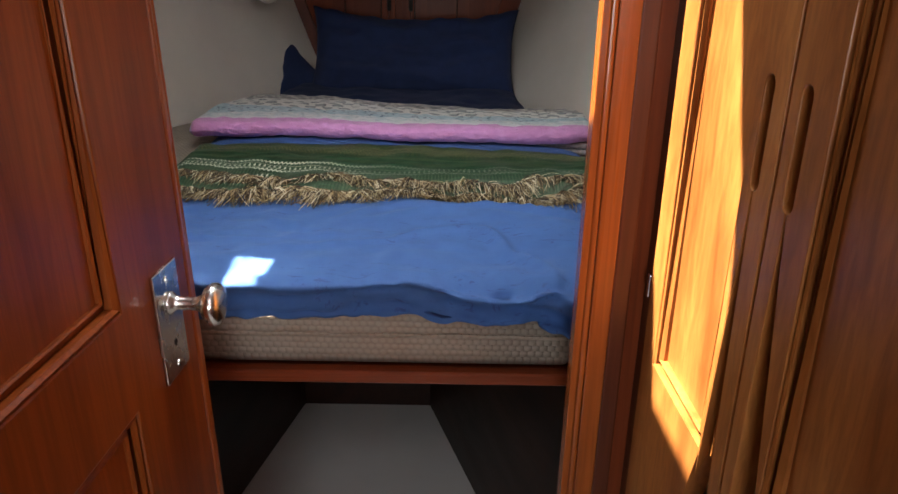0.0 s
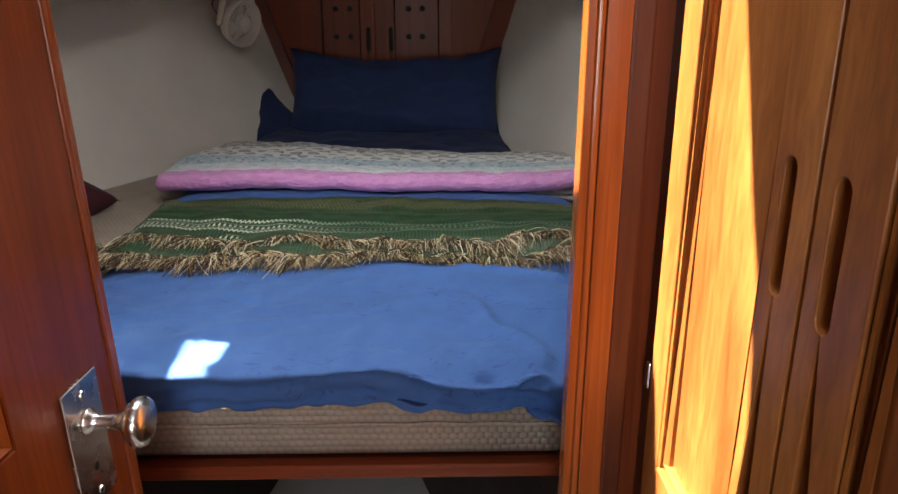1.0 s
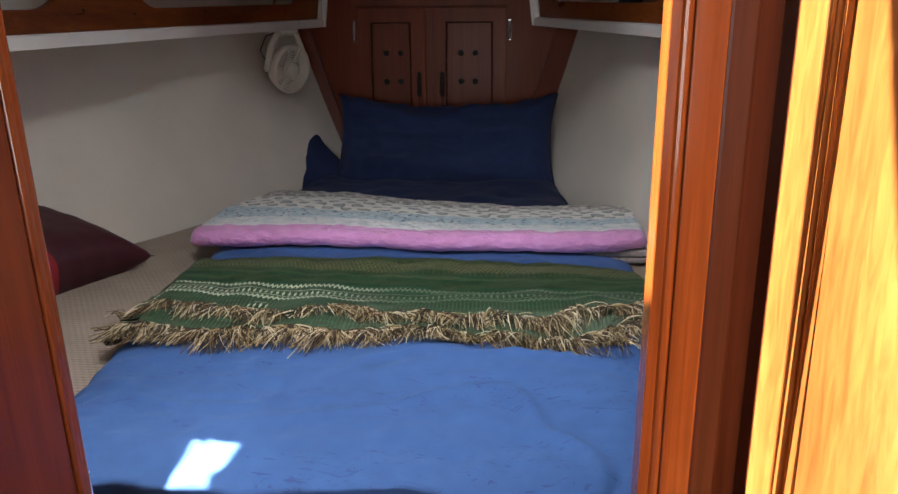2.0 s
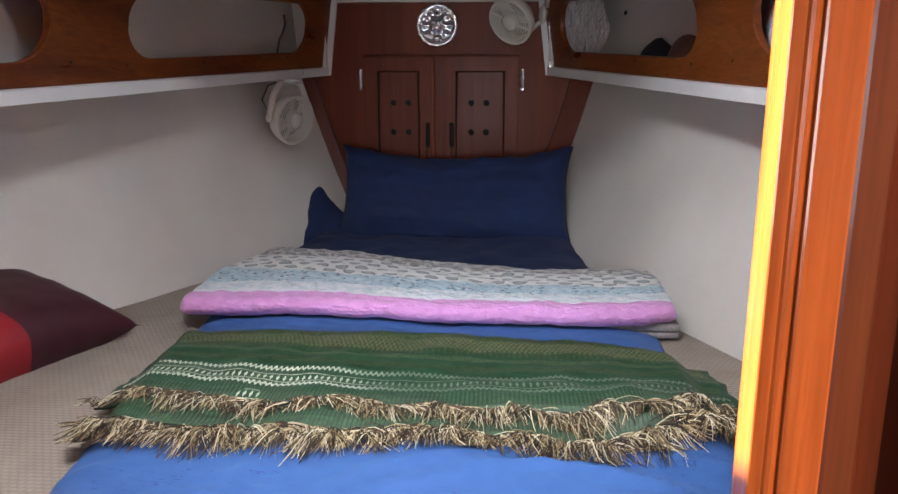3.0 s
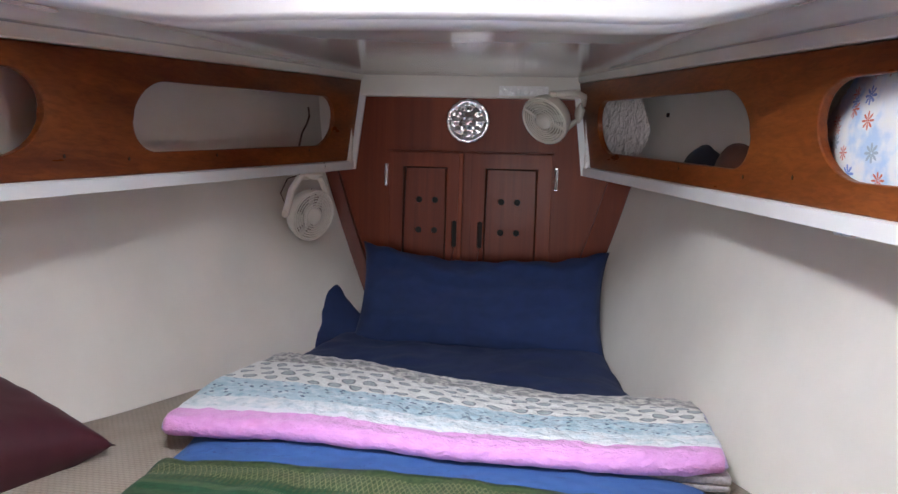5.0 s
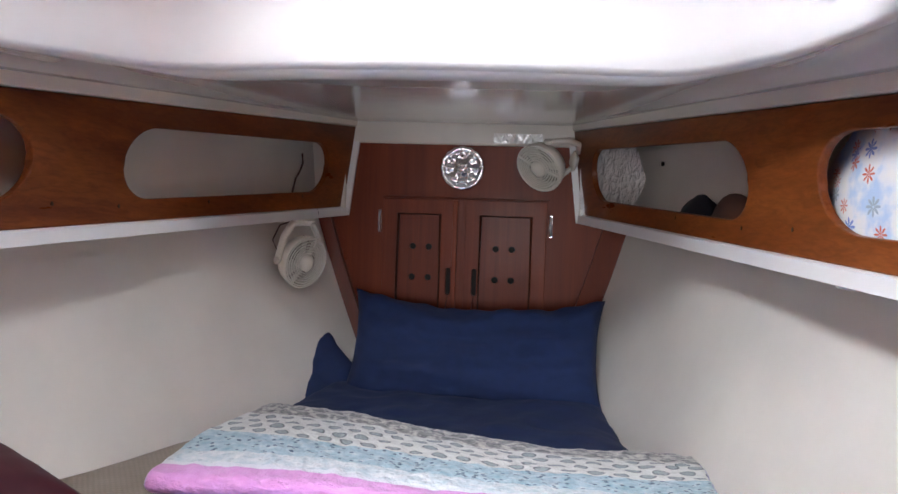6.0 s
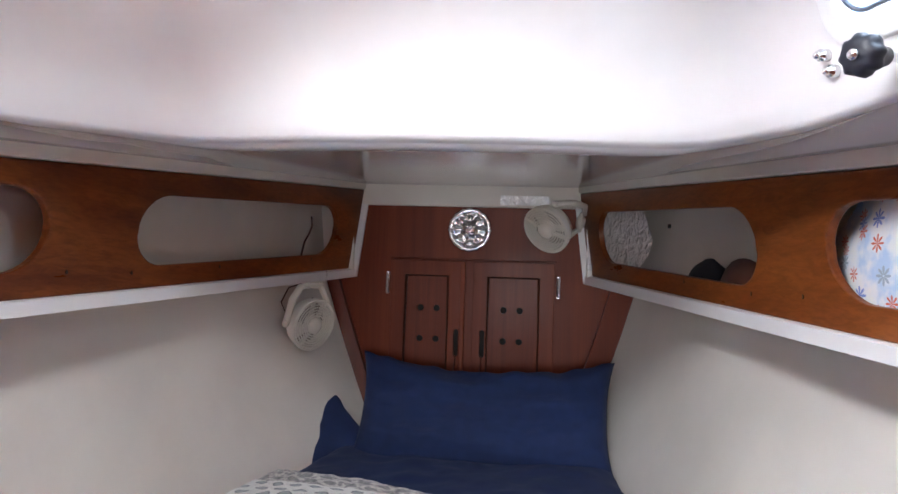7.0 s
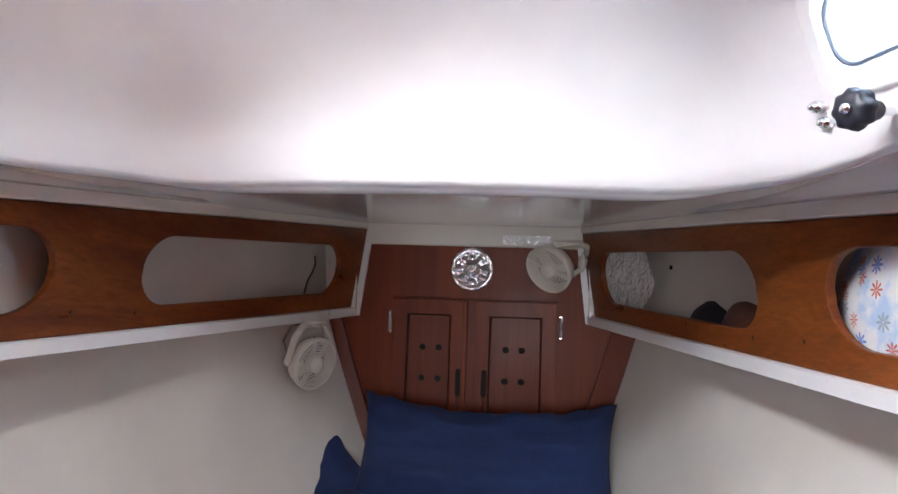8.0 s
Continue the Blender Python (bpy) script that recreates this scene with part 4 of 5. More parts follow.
def throw_layer(y_near, y_far, lift, left, right, bow, tilt):
    def fn(u, v):
        yn = y_near + bow * ((2 * u - 1) ** 2 - 0.4) + tilt * u + 0.018 * wob(u, 0, 3, 6) + 0.006 * wob(u, 0, 5, 15)
        yf = y_far + 0.012 * math.sin(u * 6) - 0.07 * smoothstep(0.75, 1.0, u)
        y = yn + (yf - yn) * v
        s = 2 * u - 1
        x = left + (right - left) * u + 0.015 * s * (0.5 - v) + 0.01 * wob(u, v, 9, 5) * abs(s)
        z = duvet_top(x, y) + lift + 0.004 * wob(u, v, 6, 7) + 0.0025 * math.sin(u * 40 + 3 * wob(u, v, 2, 5)) * (1 - v)
        over = max(0.0, lerp_table(y, DUVET_L) + 0.03 - x, x - lerp_table(y, DUVET_R) + 0.03)
        z -= min(0.026, over * 0.75) + 0.004 * abs(s) ** 20
        return Vector((x, y, z))
    return fn


lower = throw_layer(1.315, 1.74, 0.006, -0.405, 0.605, 0.03, 0.065)
upper = throw_layer(1.425, 1.755, 0.014, -0.435, 0.615, 0.03, -0.005)
for fn_, nm in ((lower, "lower_layer"), (upper, "upper_layer")):
    ob = part(nm, sheet(fn_, 110, 40), M_THROW, throw, smooth=True)
    sm = ob.modifiers.new("thickness", "SOLIDIFY")
    sm.thickness, sm.offset = 0.003, -1


def fringe(fn_, tufts, seed, base_len, keep):
    """Tufts of strands that fall from a hem and lie on the bed."""
    rng = random.Random(seed)
    bm = bmesh.new()
    for k in range(tufts):
        u0 = (k + rng.random()) / tufts
        if rng.random() > keep(u0):
            continue
        lean = 1.2 * wob(u0, seed, 1.0, 9) + rng.uniform(-1.05, 1.05) - 0.25 * (1 - smoothstep(0.1, 0.5, u0)) + 1.1 * (1 - smoothstep(0.0, 0.07, u0)) - 0.7 * smoothstep(0.93, 1.0, u0)
        bend = rng.uniform(-0.8, 0.8)
        tuft_len = base_len * rng.uniform(0.6, 1.2)
        rise = rng.uniform(0.003, 0.012)
        for _ in range(rng.randint(13, 21)):
            u = min(1.0, max(0.0, u0 + rng.gauss(0, 0.004)))
            p = fn_(u, 0.0) + Vector((0, rng.uniform(-0.004, 0.012), 0.003))
            ang = lean + rng.uniform(-0.38, 0.38)
            L = tuft_len * rng.uniform(0.6, 1.1)
            w = rng.uniform(0.0006, 0.0014)
            d = Vector((math.sin(ang), -math.cos(ang), 0))
            curl = bend + rng.uniform(-0.4, 0.4)
            lift = rise * rng.uniform(0.4, 1.2)
            prev = None
            for i in range(5):
                t = i / 4
                q = p + d * (L * t) + Vector((d.y, -d.x, 0)) * (curl * 0.5 * L * t * t)
                q.z = duvet_top(q.x, q.y) + 0.006 + lift * math.sin(math.pi * min(1, t * 1.05)) + (p.z - duvet_top(p.x, p.y) - 0.006) * (1 - t)
                n = Vector((-d.y, d.x, 0)) * (w * (1 - 0.7 * t))
                ring = [bm.verts.new(q - n), bm.verts.new(q + Vector((0, 0, w))), bm.verts.new(q + n)]
                if prev:
                    for j in range(3):
                        bm.faces.new((prev[j], prev[(j + 1) % 3], ring[(j + 1) % 3], ring[j]))
                prev = ring
    return bm


tagged(part("fringe", fringe(lower, 260, 5, 0.060, lambda u: 1.0), M_FRINGE, throw, "long straw-coloured fringe on the lower hem"), kind="stuff")
tagged(part("fringe", fringe(upper, 230, 9, 0.048, lambda u: 0.45 + 0.55 * smoothstep(-0.15, 0.25, wob(u, 0, 4, 9))), M_FRINGE, throw, "brown and straw fringe on the upper hem"), kind="stuff")


# pillows and cushion
def pillow_mesh(w, h, t, m, seed, ears=0.10, sag=0.0, wrinkle=0.004, n=40):
    bm = bmesh.new()
    uvl = bm.loops.layers.uv.new("UVMap")
    sides = []
    for sgn in (1, -1):
        g = []
        for i in range(n + 1):
            row = []
            for j in range(n + 1):
                a, b = 2 * i / n - 1, 2 * j / n - 1
                pinch = 1 - ears * (1 - abs(b) ** 2.5) * abs(a) ** 6
                pinch2 = 1 - ears * (1 - abs(a) ** 2.5) * abs(b) ** 6
                th = t / 2 * max(0.0, (1 - abs(a) ** 4.0)) ** 0.55 * max(0.0, (1 - abs(b) ** 4.0)) ** 0.55
                x, y = a * w / 2 * pinch, b * h / 2 * pinch2 - sag * (1 - a * a) * (b + 1) / 2 + wrinkle * 0.5 * b * wob(a, seed, b, 6.0)
                k = th / (t / 2)
                z = sgn * (th + wrinkle * k * (wob(a, b, seed, 3.0) + 0.6 * wob(a * 2.0, b, seed + 3, 2.6) + 0.12 * wob(a * 1.5, b, seed + 9, 11)))
                row.append(bm.verts.new(m @ Vector((x, y, z))))
            g.append(row)
        sides.append(g)
        for i in range(n):
            for j in range(n):
                f = bm.faces.new((g[i][j], g[i + 1][j], g[i + 1][j + 1], g[i][j + 1]))
                for l, (p, q) in zip(f.loops, ((i, j), (i + 1, j), (i + 1, j + 1), (i, j + 1))):
                    l[uvl].uv = (p / n, q / n)
    bmesh.ops.remove_doubles(bm, verts=bm.verts, dist=0.0008)
    return bm


m = pose(0.072, 2.775, 0.915, 66, 0, -3)
ob = part("pillow", pillow_mesh(0.78, 0.345, 0.17, m, 2.0, 0.06, 0.045, 0.026, 60), M_NAVY, smooth=True)
tagged(ob, "plump navy cotton pillow leaning on the bow lockers", "pillow")
m = pose(-0.352, 2.745, 0.704, 58, 0, 16) @ pose(0, 0, 0, 0, 0, -50)
ob = part("pillow", pillow_mesh(0.50, 0.33, 0.11, m, 5.0, 0.12, 0.0, 0.014), M_NAVY, smooth=True)
tagged(ob, "flat navy pillow lying behind the upright pillow", "pillow")

cushion = thing("cushion", (-0.79, 1.66, 0.74), "maroon satin scatter cushion with a red panel on the mattress", "cushion")
ax = Vector((-0.336, -0.942, 0))
ay = Vector((-0.92, -0.10, 0.16)).normalized()
az = ax.cross(ay).normalized()
ay = az.cross(ax).normalized()
m = Matrix.Translation(Vector((-0.560, 1.85, 0.750)) + ax * 0.22 + ay * 0.22 - az * 0.005) @ Matrix((ax, ay, az)).transposed().to_4x4()
bm = pillow_mesh(0.44, 0.44, 0.14, m, 8.0, 0.14, 0.0, 0.006)
for f in bm.faces:
    f.material_index = 0
uvl = bm.loops.layers.uv.active
for f in bm.faces:
    c = sum((l[uvl].uv.x for l in f.loops)) / len(f.loops)
    f.material_index = 1 if c > 0.55 else 0
part("cover", bm, [M_MAROON, M_RED], cushion, smooth=True)

# ---- bow bulkhead fittings ----
def moulding(outline, place, r):
    return tube([place(u, w, 0) for u, w in outline], r, 6, True)


def locker_door(x0, x1, slot_x, hole_xs, hinge_x, astragal):
    z0, z1, yf = 0.80, 1.366, 2.978
    door = thing("locker_door", ((x0 + x1) / 2, BULK_Y, z0), "small mahogany locker door with vent holes and finger slot", "locker door", "bow locker doors")
    pl = lambda u, w, d: (u, yf + d, w)
    slot = stadium(slot_x - 0.008, slot_x + 0.008, 1.052, 1.142)
    i0, i1 = x0 + 0.046, x1 - 0.046
    if x0 < 0:
        i1 = x1 - 0.040
    opening = [(i0, 0.86), (i1, 0.86), (i1, 1.318), (i0, 1.318)]
    bm = board([(x0, z0), (x1, z0), (x1, z1), (x0, z1)], [opening, slot], 0.021, pl, 0.005)
    part("frame", bm, W_BULK, door)
    holes = [[(hx + 0.0105 * math.cos(a), hz + 0.0105 * math.sin(a)) for a in (2 * math.pi * k / 18 for k in range(18))] for hx in hole_xs for hz in (1.107, 1.209)]
    bm = board([(i0 - 0.004, 0.856), (i1 + 0.004, 0.856), (i1 + 0.004, 1.322), (i0 - 0.004, 1.322)], holes, 0.006, lambda u, w, d: (u, yf + 0.010 + d, w), 0.001)
    part("panel", bm, W_BULK, door)
    bm = moulding([(i0 + 0.002, 0.862), (i1 - 0.002, 0.862), (i1 - 0.002, 1.316), (i0 + 0.002, 1.316)], lambda u, w, d: (u, yf + 0.006, w), 0.0075)
    part("moulding", bm, W_SHADE_Z, door, "panel bead darkened to paint the recess shade")
    part("backing", box((i0 - 0.004, yf + 0.0165, 0.85), (i1 + 0.004, yf + 0.0205, 1.325)), M_HOLE_SHADE, door, "black sheet painting the shade behind the vent holes")
    part("slot_back", box((slot_x - 0.010, yf + 0.016, 1.048), (slot_x + 0.010, yf + 0.0205, 1.146)), M_HOLE_SHADE, door, "black backing painting the finger slot's shade")
    if astragal:
        part("astragal", box((x1 - 0.002, yf - 0.006, z0), (x1 + 0.014, yf + 0.006, z1), 0.003), W_BULK, door)
    hinge = part("hinge", box((hinge_x - 0.006, yf + 0.012, 1.252), (hinge_x + 0.006, BULK_Y - 0.001, 1.326), 0.002), M_STEEL, door, "steel butterfly hinge")
    part("knuckle", tube([(hinge_x, yf + 0.012, 1.256), (hinge_x, yf + 0.012, 1.322)], 0.004, 8), M_STEEL, hinge)
    return door


locker_door(-0.256, -0.022, -0.034, (-0.156, -0.102), -0.270, True)
locker_door(0.018, 0.283, 0.052, (0.120, 0.173), 0.297, False)
bm = merge(box((-0.262, 2.990, 1.369), (0.290, 2.9985, 1.375), 0.002))
tagged(part("trim_locker_head", bm, W_BULK), "thin mahogany bead above the locker doors", "trim", kind="structure")

# embossed pewter plate
plate = thing("wall_plate", (0.0, BULK_Y, 1.472), "embossed silver pewter plate hung on the bow bulkhead", "wall plate")
mp_ = Matrix.Translation((0.0, 2.998, 1.472)) @ Matrix.Rotation(radians(90), 4, "X")
bm = disc_profile([(0.03, 0.0), (0.068, 0.001), (0.0725, 0.006), (0.069, 0.009), (0.061, 0.010), (0.057, 0.006), (0.047, 0.005), (0.043, 0.008), (0.038, 0.006), (0.026, 0.006), (0.022, 0.010), (0.008, 0.013)], 60)
for v in bm.verts:
    r = math.hypot(v.co.x, v.co.y)
    a = math.atan2(v.co.y, v.co.x)
    if r > 0.058:
        v.co.x *= 1 + 0.022 * math.cos(a * 16)
        v.co.y *= 1 + 0.022 * math.cos(a * 16)
        v.co.z += 0.0015 * math.cos(a * 30)
    elif 0.03 < r < 0.05:
        v.co.z += 0.003 * math.cos(a * 8)
bm.transform(mp_)
dish = part("dish", bm, M_PEWTER, plate, smooth=True)
bm = bmesh.new()
for k in range(10):
    a = 2 * math.pi * k / 10
    bm = merge(bm, disc_profile([(0.006, 0.005), (0.0055, 0.009), (0.002, 0.011)], 8, mp_ @ Matrix.Translation((0.052 * math.cos(a), 0.052 * math.sin(a), 0))))
for k in range(4):
    a = radians(45 + 90 * k)
    bm = merge(bm, disc_profile([(0.009, 0.006), (0.008, 0.012), (0.003, 0.015)], 10, mp_ @ Matrix.Translation((0.016 * math.cos(a), 0.016 * math.sin(a), 0))))
part("relief", bm, M_PEWTER, plate, smooth=True)
part("hole", disc_profile([(0.005, 0.0), (0.005, 0.0112)], 12, mp_ @ Matrix.Translation((0.0, 0.040, 0))), M_HOLE_SHADE, plate, "small black disc painting a hole's shade")


# ---- cabin fans ----
def cabin_fan(centre, facing, foot, foot_normal, label, spin):
    fan = thing("cabin_fan", foot, label, "fan", "cabin fans")
    q = Vector(facing).normalized().to_track_quat("Z", "Y").to_matrix().to_4x4()
    m = Matrix.Translation(centre) @ q @ Matrix.Rotation(radians(spin), 4, "Z")
    prof = [(0.030, -0.040), (0.052, -0.036), (0.071, -0.022), (0.078, 0.0), (0.080, 0.018), (0.078, 0.022), (0.074, 0.020), (0.073, 0.0), (0.066, -0.018), (0.030, -0.030)]
    part("housing", disc_profile(prof, 40, m), M_PLASTIC, fan, smooth=True)
    bm = bmesh.new()
    for r in (0.071, 0.063, 0.055, 0.047, 0.039, 0.032):
        pts = [m @ Vector((r * math.cos(a), r * math.sin(a), 0.018 + 0.010 * (1 - r / 0.08))) for a in (math.pi * 2 * k / 36 for k in range(36))]
        bm = merge(bm, tube(pts, 0.0024, 6, True))
    part("grille", bm, M_PLASTIC, fan, smooth=True)
    # Added disc that carries the painted shade behind the grille.
    part("shade_disc", disc_profile([(0.030, -0.0285), (0.064, -0.0165), (0.062, -0.0150), (0.030, -0.0265)], 32, m), M_FANBACK, fan, "added disc coloured as the shade inside the housing", smooth=True)
    part("hub", disc_profile([(0.027, 0.0), (0.028, 0.016), (0.026, 0.024), (0.019, 0.032), (0.008, 0.036)], 28, m), M_PLASTIC, fan, smooth=True)
    for a in (8, 172):
        mm = m @ Matrix.Rotation(radians(a), 4, "Z")
        part("spoke", box((0.024, -0.005, 0.012), (0.076, 0.005, 0.023), 0.002, 2, mm), M_PLASTIC, fan)
    for k in range(3):
        mm = m @ Matrix.Rotation(radians(120 * k + 25), 4, "Z") @ pose(0.046, 0, -0.004, 28, 0, 0)
        part("blade", box((-0.024, -0.018, -0.001), (0.024, 0.018, 0.001), 0.0008, 1, mm), M_PLASTIC, fan)
    # yoke from the foot to both sides of the housing
    up = Vector(foot_normal).normalized()
    c, f = Vector(centre), Vector(foot)
    side_v = (Vector(facing).normalized().cross(up)).normalized()
    back = c - Vector(facing).normalized() * 0.012
    for s in (-1, 1):
        knee = f + up * 0.014 + side_v * (s * 0.040)
        piv = back + side_v * (s * 0.083)
        pts = [f + up * 0.012 + side_v * (s * 0.008), knee, knee.lerp(piv, 0.35) + side_v * (s * 0.012), piv]
        bm = tube(pts, 0.0085, 8)
        fwd = Vector(facing).normalized()
        for v in bm.verts:
            v.co += fwd * ((v.co - c).dot(fwd) + 0.012) * 0.5
        part("yoke_arm", bm, M_PLASTIC, fan, smooth=True)
        part("pivot_knob", disc_profile([(0.010, -0.004), (0.012, 0.0), (0.011, 0.006), (0.006, 0.008)], 14, Matrix.Translation(piv) @ (side_v * s).to_track_quat("Z", "Y").to_matrix().to_4x4()), M_PLASTIC, fan, smooth=True)
    mb = Matrix.Translation(f) @ up.to_track_quat("Z", "Y").to_matrix().to_4x4()
    part("foot", disc_profile([(0.032, 0.0), (0.032, 0.005), (0.022, 0.010), (0.014, 0.016)], 24, mb), M_PLASTIC, fan, smooth=True)
    return fan


FAN_L = Vector((-0.447, 2.71, 1.164))
fan_l = cabin_fan(FAN_L, (0.84, -0.50, -0.22), (-0.445, 2.72, 1.287), (0, 0, -1), "ivory plastic cabin fan hung beneath the white shelf", 62)
pts = [FAN_L + Vector(p) for p in ((-0.03, 0.0, 0.118), (-0.07, 0.0, 0.105), (-0.092, 0.0, 0.06), (-0.08, 0.005, 0.03), (-0.04, 0.02, 0.05), (0.0, 0.02, 0.075))]
part("cord", tube(pts, 0.0022, 6), M_WIRE, fan_l, "thin brown supply cord")
cabin_fan(Vector((0.258, 2.875, 1.478)), (-0.52, -0.68, -0.50), (0.362, 2.925, 1.50), (-1, -0.1, 0.05), "ivory plastic cabin fan on the bow bulkhead", -30)

wire = [(-0.492, 2.74, 1.322), (-0.493, 2.745, 1.37), (-0.486, 2.75, 1.41), (-0.474, 2.755, 1.435), (-0.467, 2.76, 1.46), (-0.470, 2.76, 1.488)]
tagged(part("loose_wire", tube(wire, 0.0032, 6), M_WIRE), "loose brown wire end in the open shelf", "wire")
tagged(part("cable", tube([(-0.430, 2.80, 1.322), (-0.427, 2.80, 1.310), (-0.430, 2.802, 1.292)], 0.0018, 5), M_WIRE), "thin dark cable over the shelf edge", "cable")

# ---- things in the right shelf ----
def lump(rx, ry, rz, m, seed, amp=0.12, n=24):
    bm = bmesh.new()
    bmesh.ops.create_uvsphere(bm, u_segments=n, v_segments=n // 2, radius=1.0)
    for v in bm.verts:
        k = 1 + amp * wob(v.co.x, v.co.y, v.co.z + seed, 1.7)
        v.co = Vector((v.co.x * rx * k, v.co.y * ry * k, max(-0.55, v.co.z) * rz * k))
    bm.transform(m)
    return bm


cap = thing("cap", (0.63, 2.26, 1.29), "dark navy felt cap lying in the open shelf", "cap")
part("crown", lump(0.034, 0.075, 0.056, pose(0.607, 2.30, 1.325, 0, 6, 13), 1.0), M_DARKCLOTH, cap, smooth=True)
part("brim", lump(0.030, 0.06, 0.012, pose(0.622, 2.225, 1.318, 8, 0, 13), 4.0), M_DARKCLOTH, cap, smooth=True)
case = part("spectacle_case", lump(0.030, 0.085, 0.062, pose(0.648, 2.155, 1.320, 0, 0, 14), 6.0, 0.06), M_BROWNCASE, smooth=True)
tagged(case, "brown leather spectacle case beside the cap", "case")
bag = part("floral_bag", lump(0.042, 0.32, 0.20, pose(0.790, 1.575, 1.335, 0, -4, 14), 3.0, 0.16, 40), M_FLORAL, smooth=True)
tagged(bag, "white cotton bundle with red and blue flowers on the shelf", "fabric bundle")

# ---- ports and fittings on the cabin top ----
def trunk_x(side, y, z):
    k = min(range(len(RINGS)), key=lambda i: abs(RINGS[i][0] - z))
    s = RINGS[k][1]
    yy = TRUNK_Y + (y - TRUNK_Y) / s
    best = min(half, key=lambda p: abs(p.y - yy) + (10 if p.x < 0.4 else 0))
    return best.x * s * (0.955 if side > 0 else 1.0) + side * TRUNK_X


def port_window(side, y0, y1, z0, z1, label):
    c = Vector((side * trunk_x(side, (y0 + y1) / 2, (z0 + z1) / 2), (y0 + y1) / 2, (z0 + z1) / 2))
    port = thing("port_window", c, label, "port window")

    out = stadium(y0 - 0.022, y1 + 0.022, z0 - 0.022, z1 + 0.022, 8, 0.045)
    inn = stadium(y0, y1, z0, z1, 8, 0.03 if side > 0 else 0.006)
    xs0, xs1 = trunk_x(side, y0, (z0 + z1) / 2), trunk_x(side, y1, (z0 + z1) / 2)
    zs0, zs1 = trunk_x(side, (y0 + y1) / 2, z0), trunk_x(side, (y0 + y1) / 2, z1)

    def flat(u, w, d):
        x = (xs0 + xs1) / 2 + (xs1 - xs0) * ((u - y0) / (y1 - y0) - 0.5) + (zs1 - zs0) * ((w - z0) / (z1 - z0) - 0.5)
        return (side * (x - 0.008 + d), u, w)

    part("port_frame", board(out, [inn], 0.020, flat, 0.003), M_WHITE, port)
    if side > 0:
        part("gasket", tube([flat(u, w, 0.004) for u, w in stadium(y0 + 0.012, y1 - 0.012, z0 + 0.012, z1 - 0.012, 8, 0.03)], 0.003, 6, True), M_GASKET, port, "grey rubber gasket")
    ob = part("pane", board(inn, [], 0.005, lambda u, w, d: flat(u, w, 0.012 + d)), M_GLASS, port)
    ob.visible_shadow = False
    return port, flat


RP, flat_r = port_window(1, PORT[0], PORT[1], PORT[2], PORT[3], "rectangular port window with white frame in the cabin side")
LP, flat_l = port_window(-1, PORT_L[0], PORT_L[1], PORT_L[2], PORT_L[3], "small unseen port added and sized for the sun patch on the duvet")

# Added bar that blocks one corner of the sun patch.
part("sun_patch_mask", box((-0.59, 0.916, 1.722), (-0.58, 0.945, 1.741), 0.002), M_STEEL, LP, "unseen bar added to notch the sun patch")


def scalloped_knob(at, axis):
    dog = thing("port_dog", at, "black scalloped plastic knob that clamps the port", "knob")
    m = Matrix.Translation(at) @ Vector(axis).normalized().to_track_quat("Z", "Y").to_matrix().to_4x4()
    bm = disc_profile([(0.010, -0.030), (0.012, -0.011), (0.019, -0.007), (0.0215, 0.0), (0.0205, 0.010), (0.016, 0.015), (0.008, 0.015)], 48)
    for v in bm.verts:
        if math.hypot(v.co.x, v.co.y) > 0.017:
            k = 1 + 0.08 * math.cos(math.atan2(v.co.y, v.co.x) * 8)
            v.co.x *= k
            v.co.y *= k
    bm.transform(m)
    part("grip", bm, M_BLACK, dog, smooth=True)
    part("boss", disc_profile([(0.006, 0.014), (0.006, 0.019), (0.004, 0.021)], 16, m), M_STEEL, dog, smooth=True)
    part("stem", disc_profile([(0.005, -0.06), (0.005, -0.028)], 12, m), M_STEEL, dog)
    return dog


def dome_screw(at, axis):
    m = Matrix.Translation(at) @ Vector(axis).normalized().to_track_quat("Z", "Y").to_matrix().to_4x4()
    ob = part("dome_nut", disc_profile([(0.0075, -0.012), (0.0075, 0.001), (0.005, 0.0025), (0.005, 0.006), (0.0032, 0.009), (0.0014, 0.010)], 16, m), M_STEEL, smooth=True)
    tagged(ob, "domed stainless nut on the white cabin side", "nut", "cabin top nuts")
    return ob


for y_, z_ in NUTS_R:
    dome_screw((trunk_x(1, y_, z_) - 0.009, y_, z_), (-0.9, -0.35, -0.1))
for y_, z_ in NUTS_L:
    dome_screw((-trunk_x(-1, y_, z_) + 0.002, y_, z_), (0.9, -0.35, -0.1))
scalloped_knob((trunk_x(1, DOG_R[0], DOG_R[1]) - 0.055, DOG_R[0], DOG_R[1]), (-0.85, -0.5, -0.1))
bx = trunk_x(1, DOG_R[0] - 0.07, DOG_R[1] + 0.02)
bracket = part("port_bracket", box((bx - 0.05, DOG_R[0] - 0.10, DOG_R[1] + 0.0), (bx + 0.004, DOG_R[0] - 0.04, DOG_R[1] + 0.035), 0.004), M_TRIM)
tagged(bracket, "ivory bracket beside the port clamp", "bracket")

# ---- passage: open door with knob, hanging locker ----
ANG = radians(2)
DE = Vector((-0.100, 0.758, 0))
DU = Vector((-math.sin(ANG), -math.cos(ANG), 0))
DN = Vector((math.cos(ANG), -math.sin(ANG), 0))
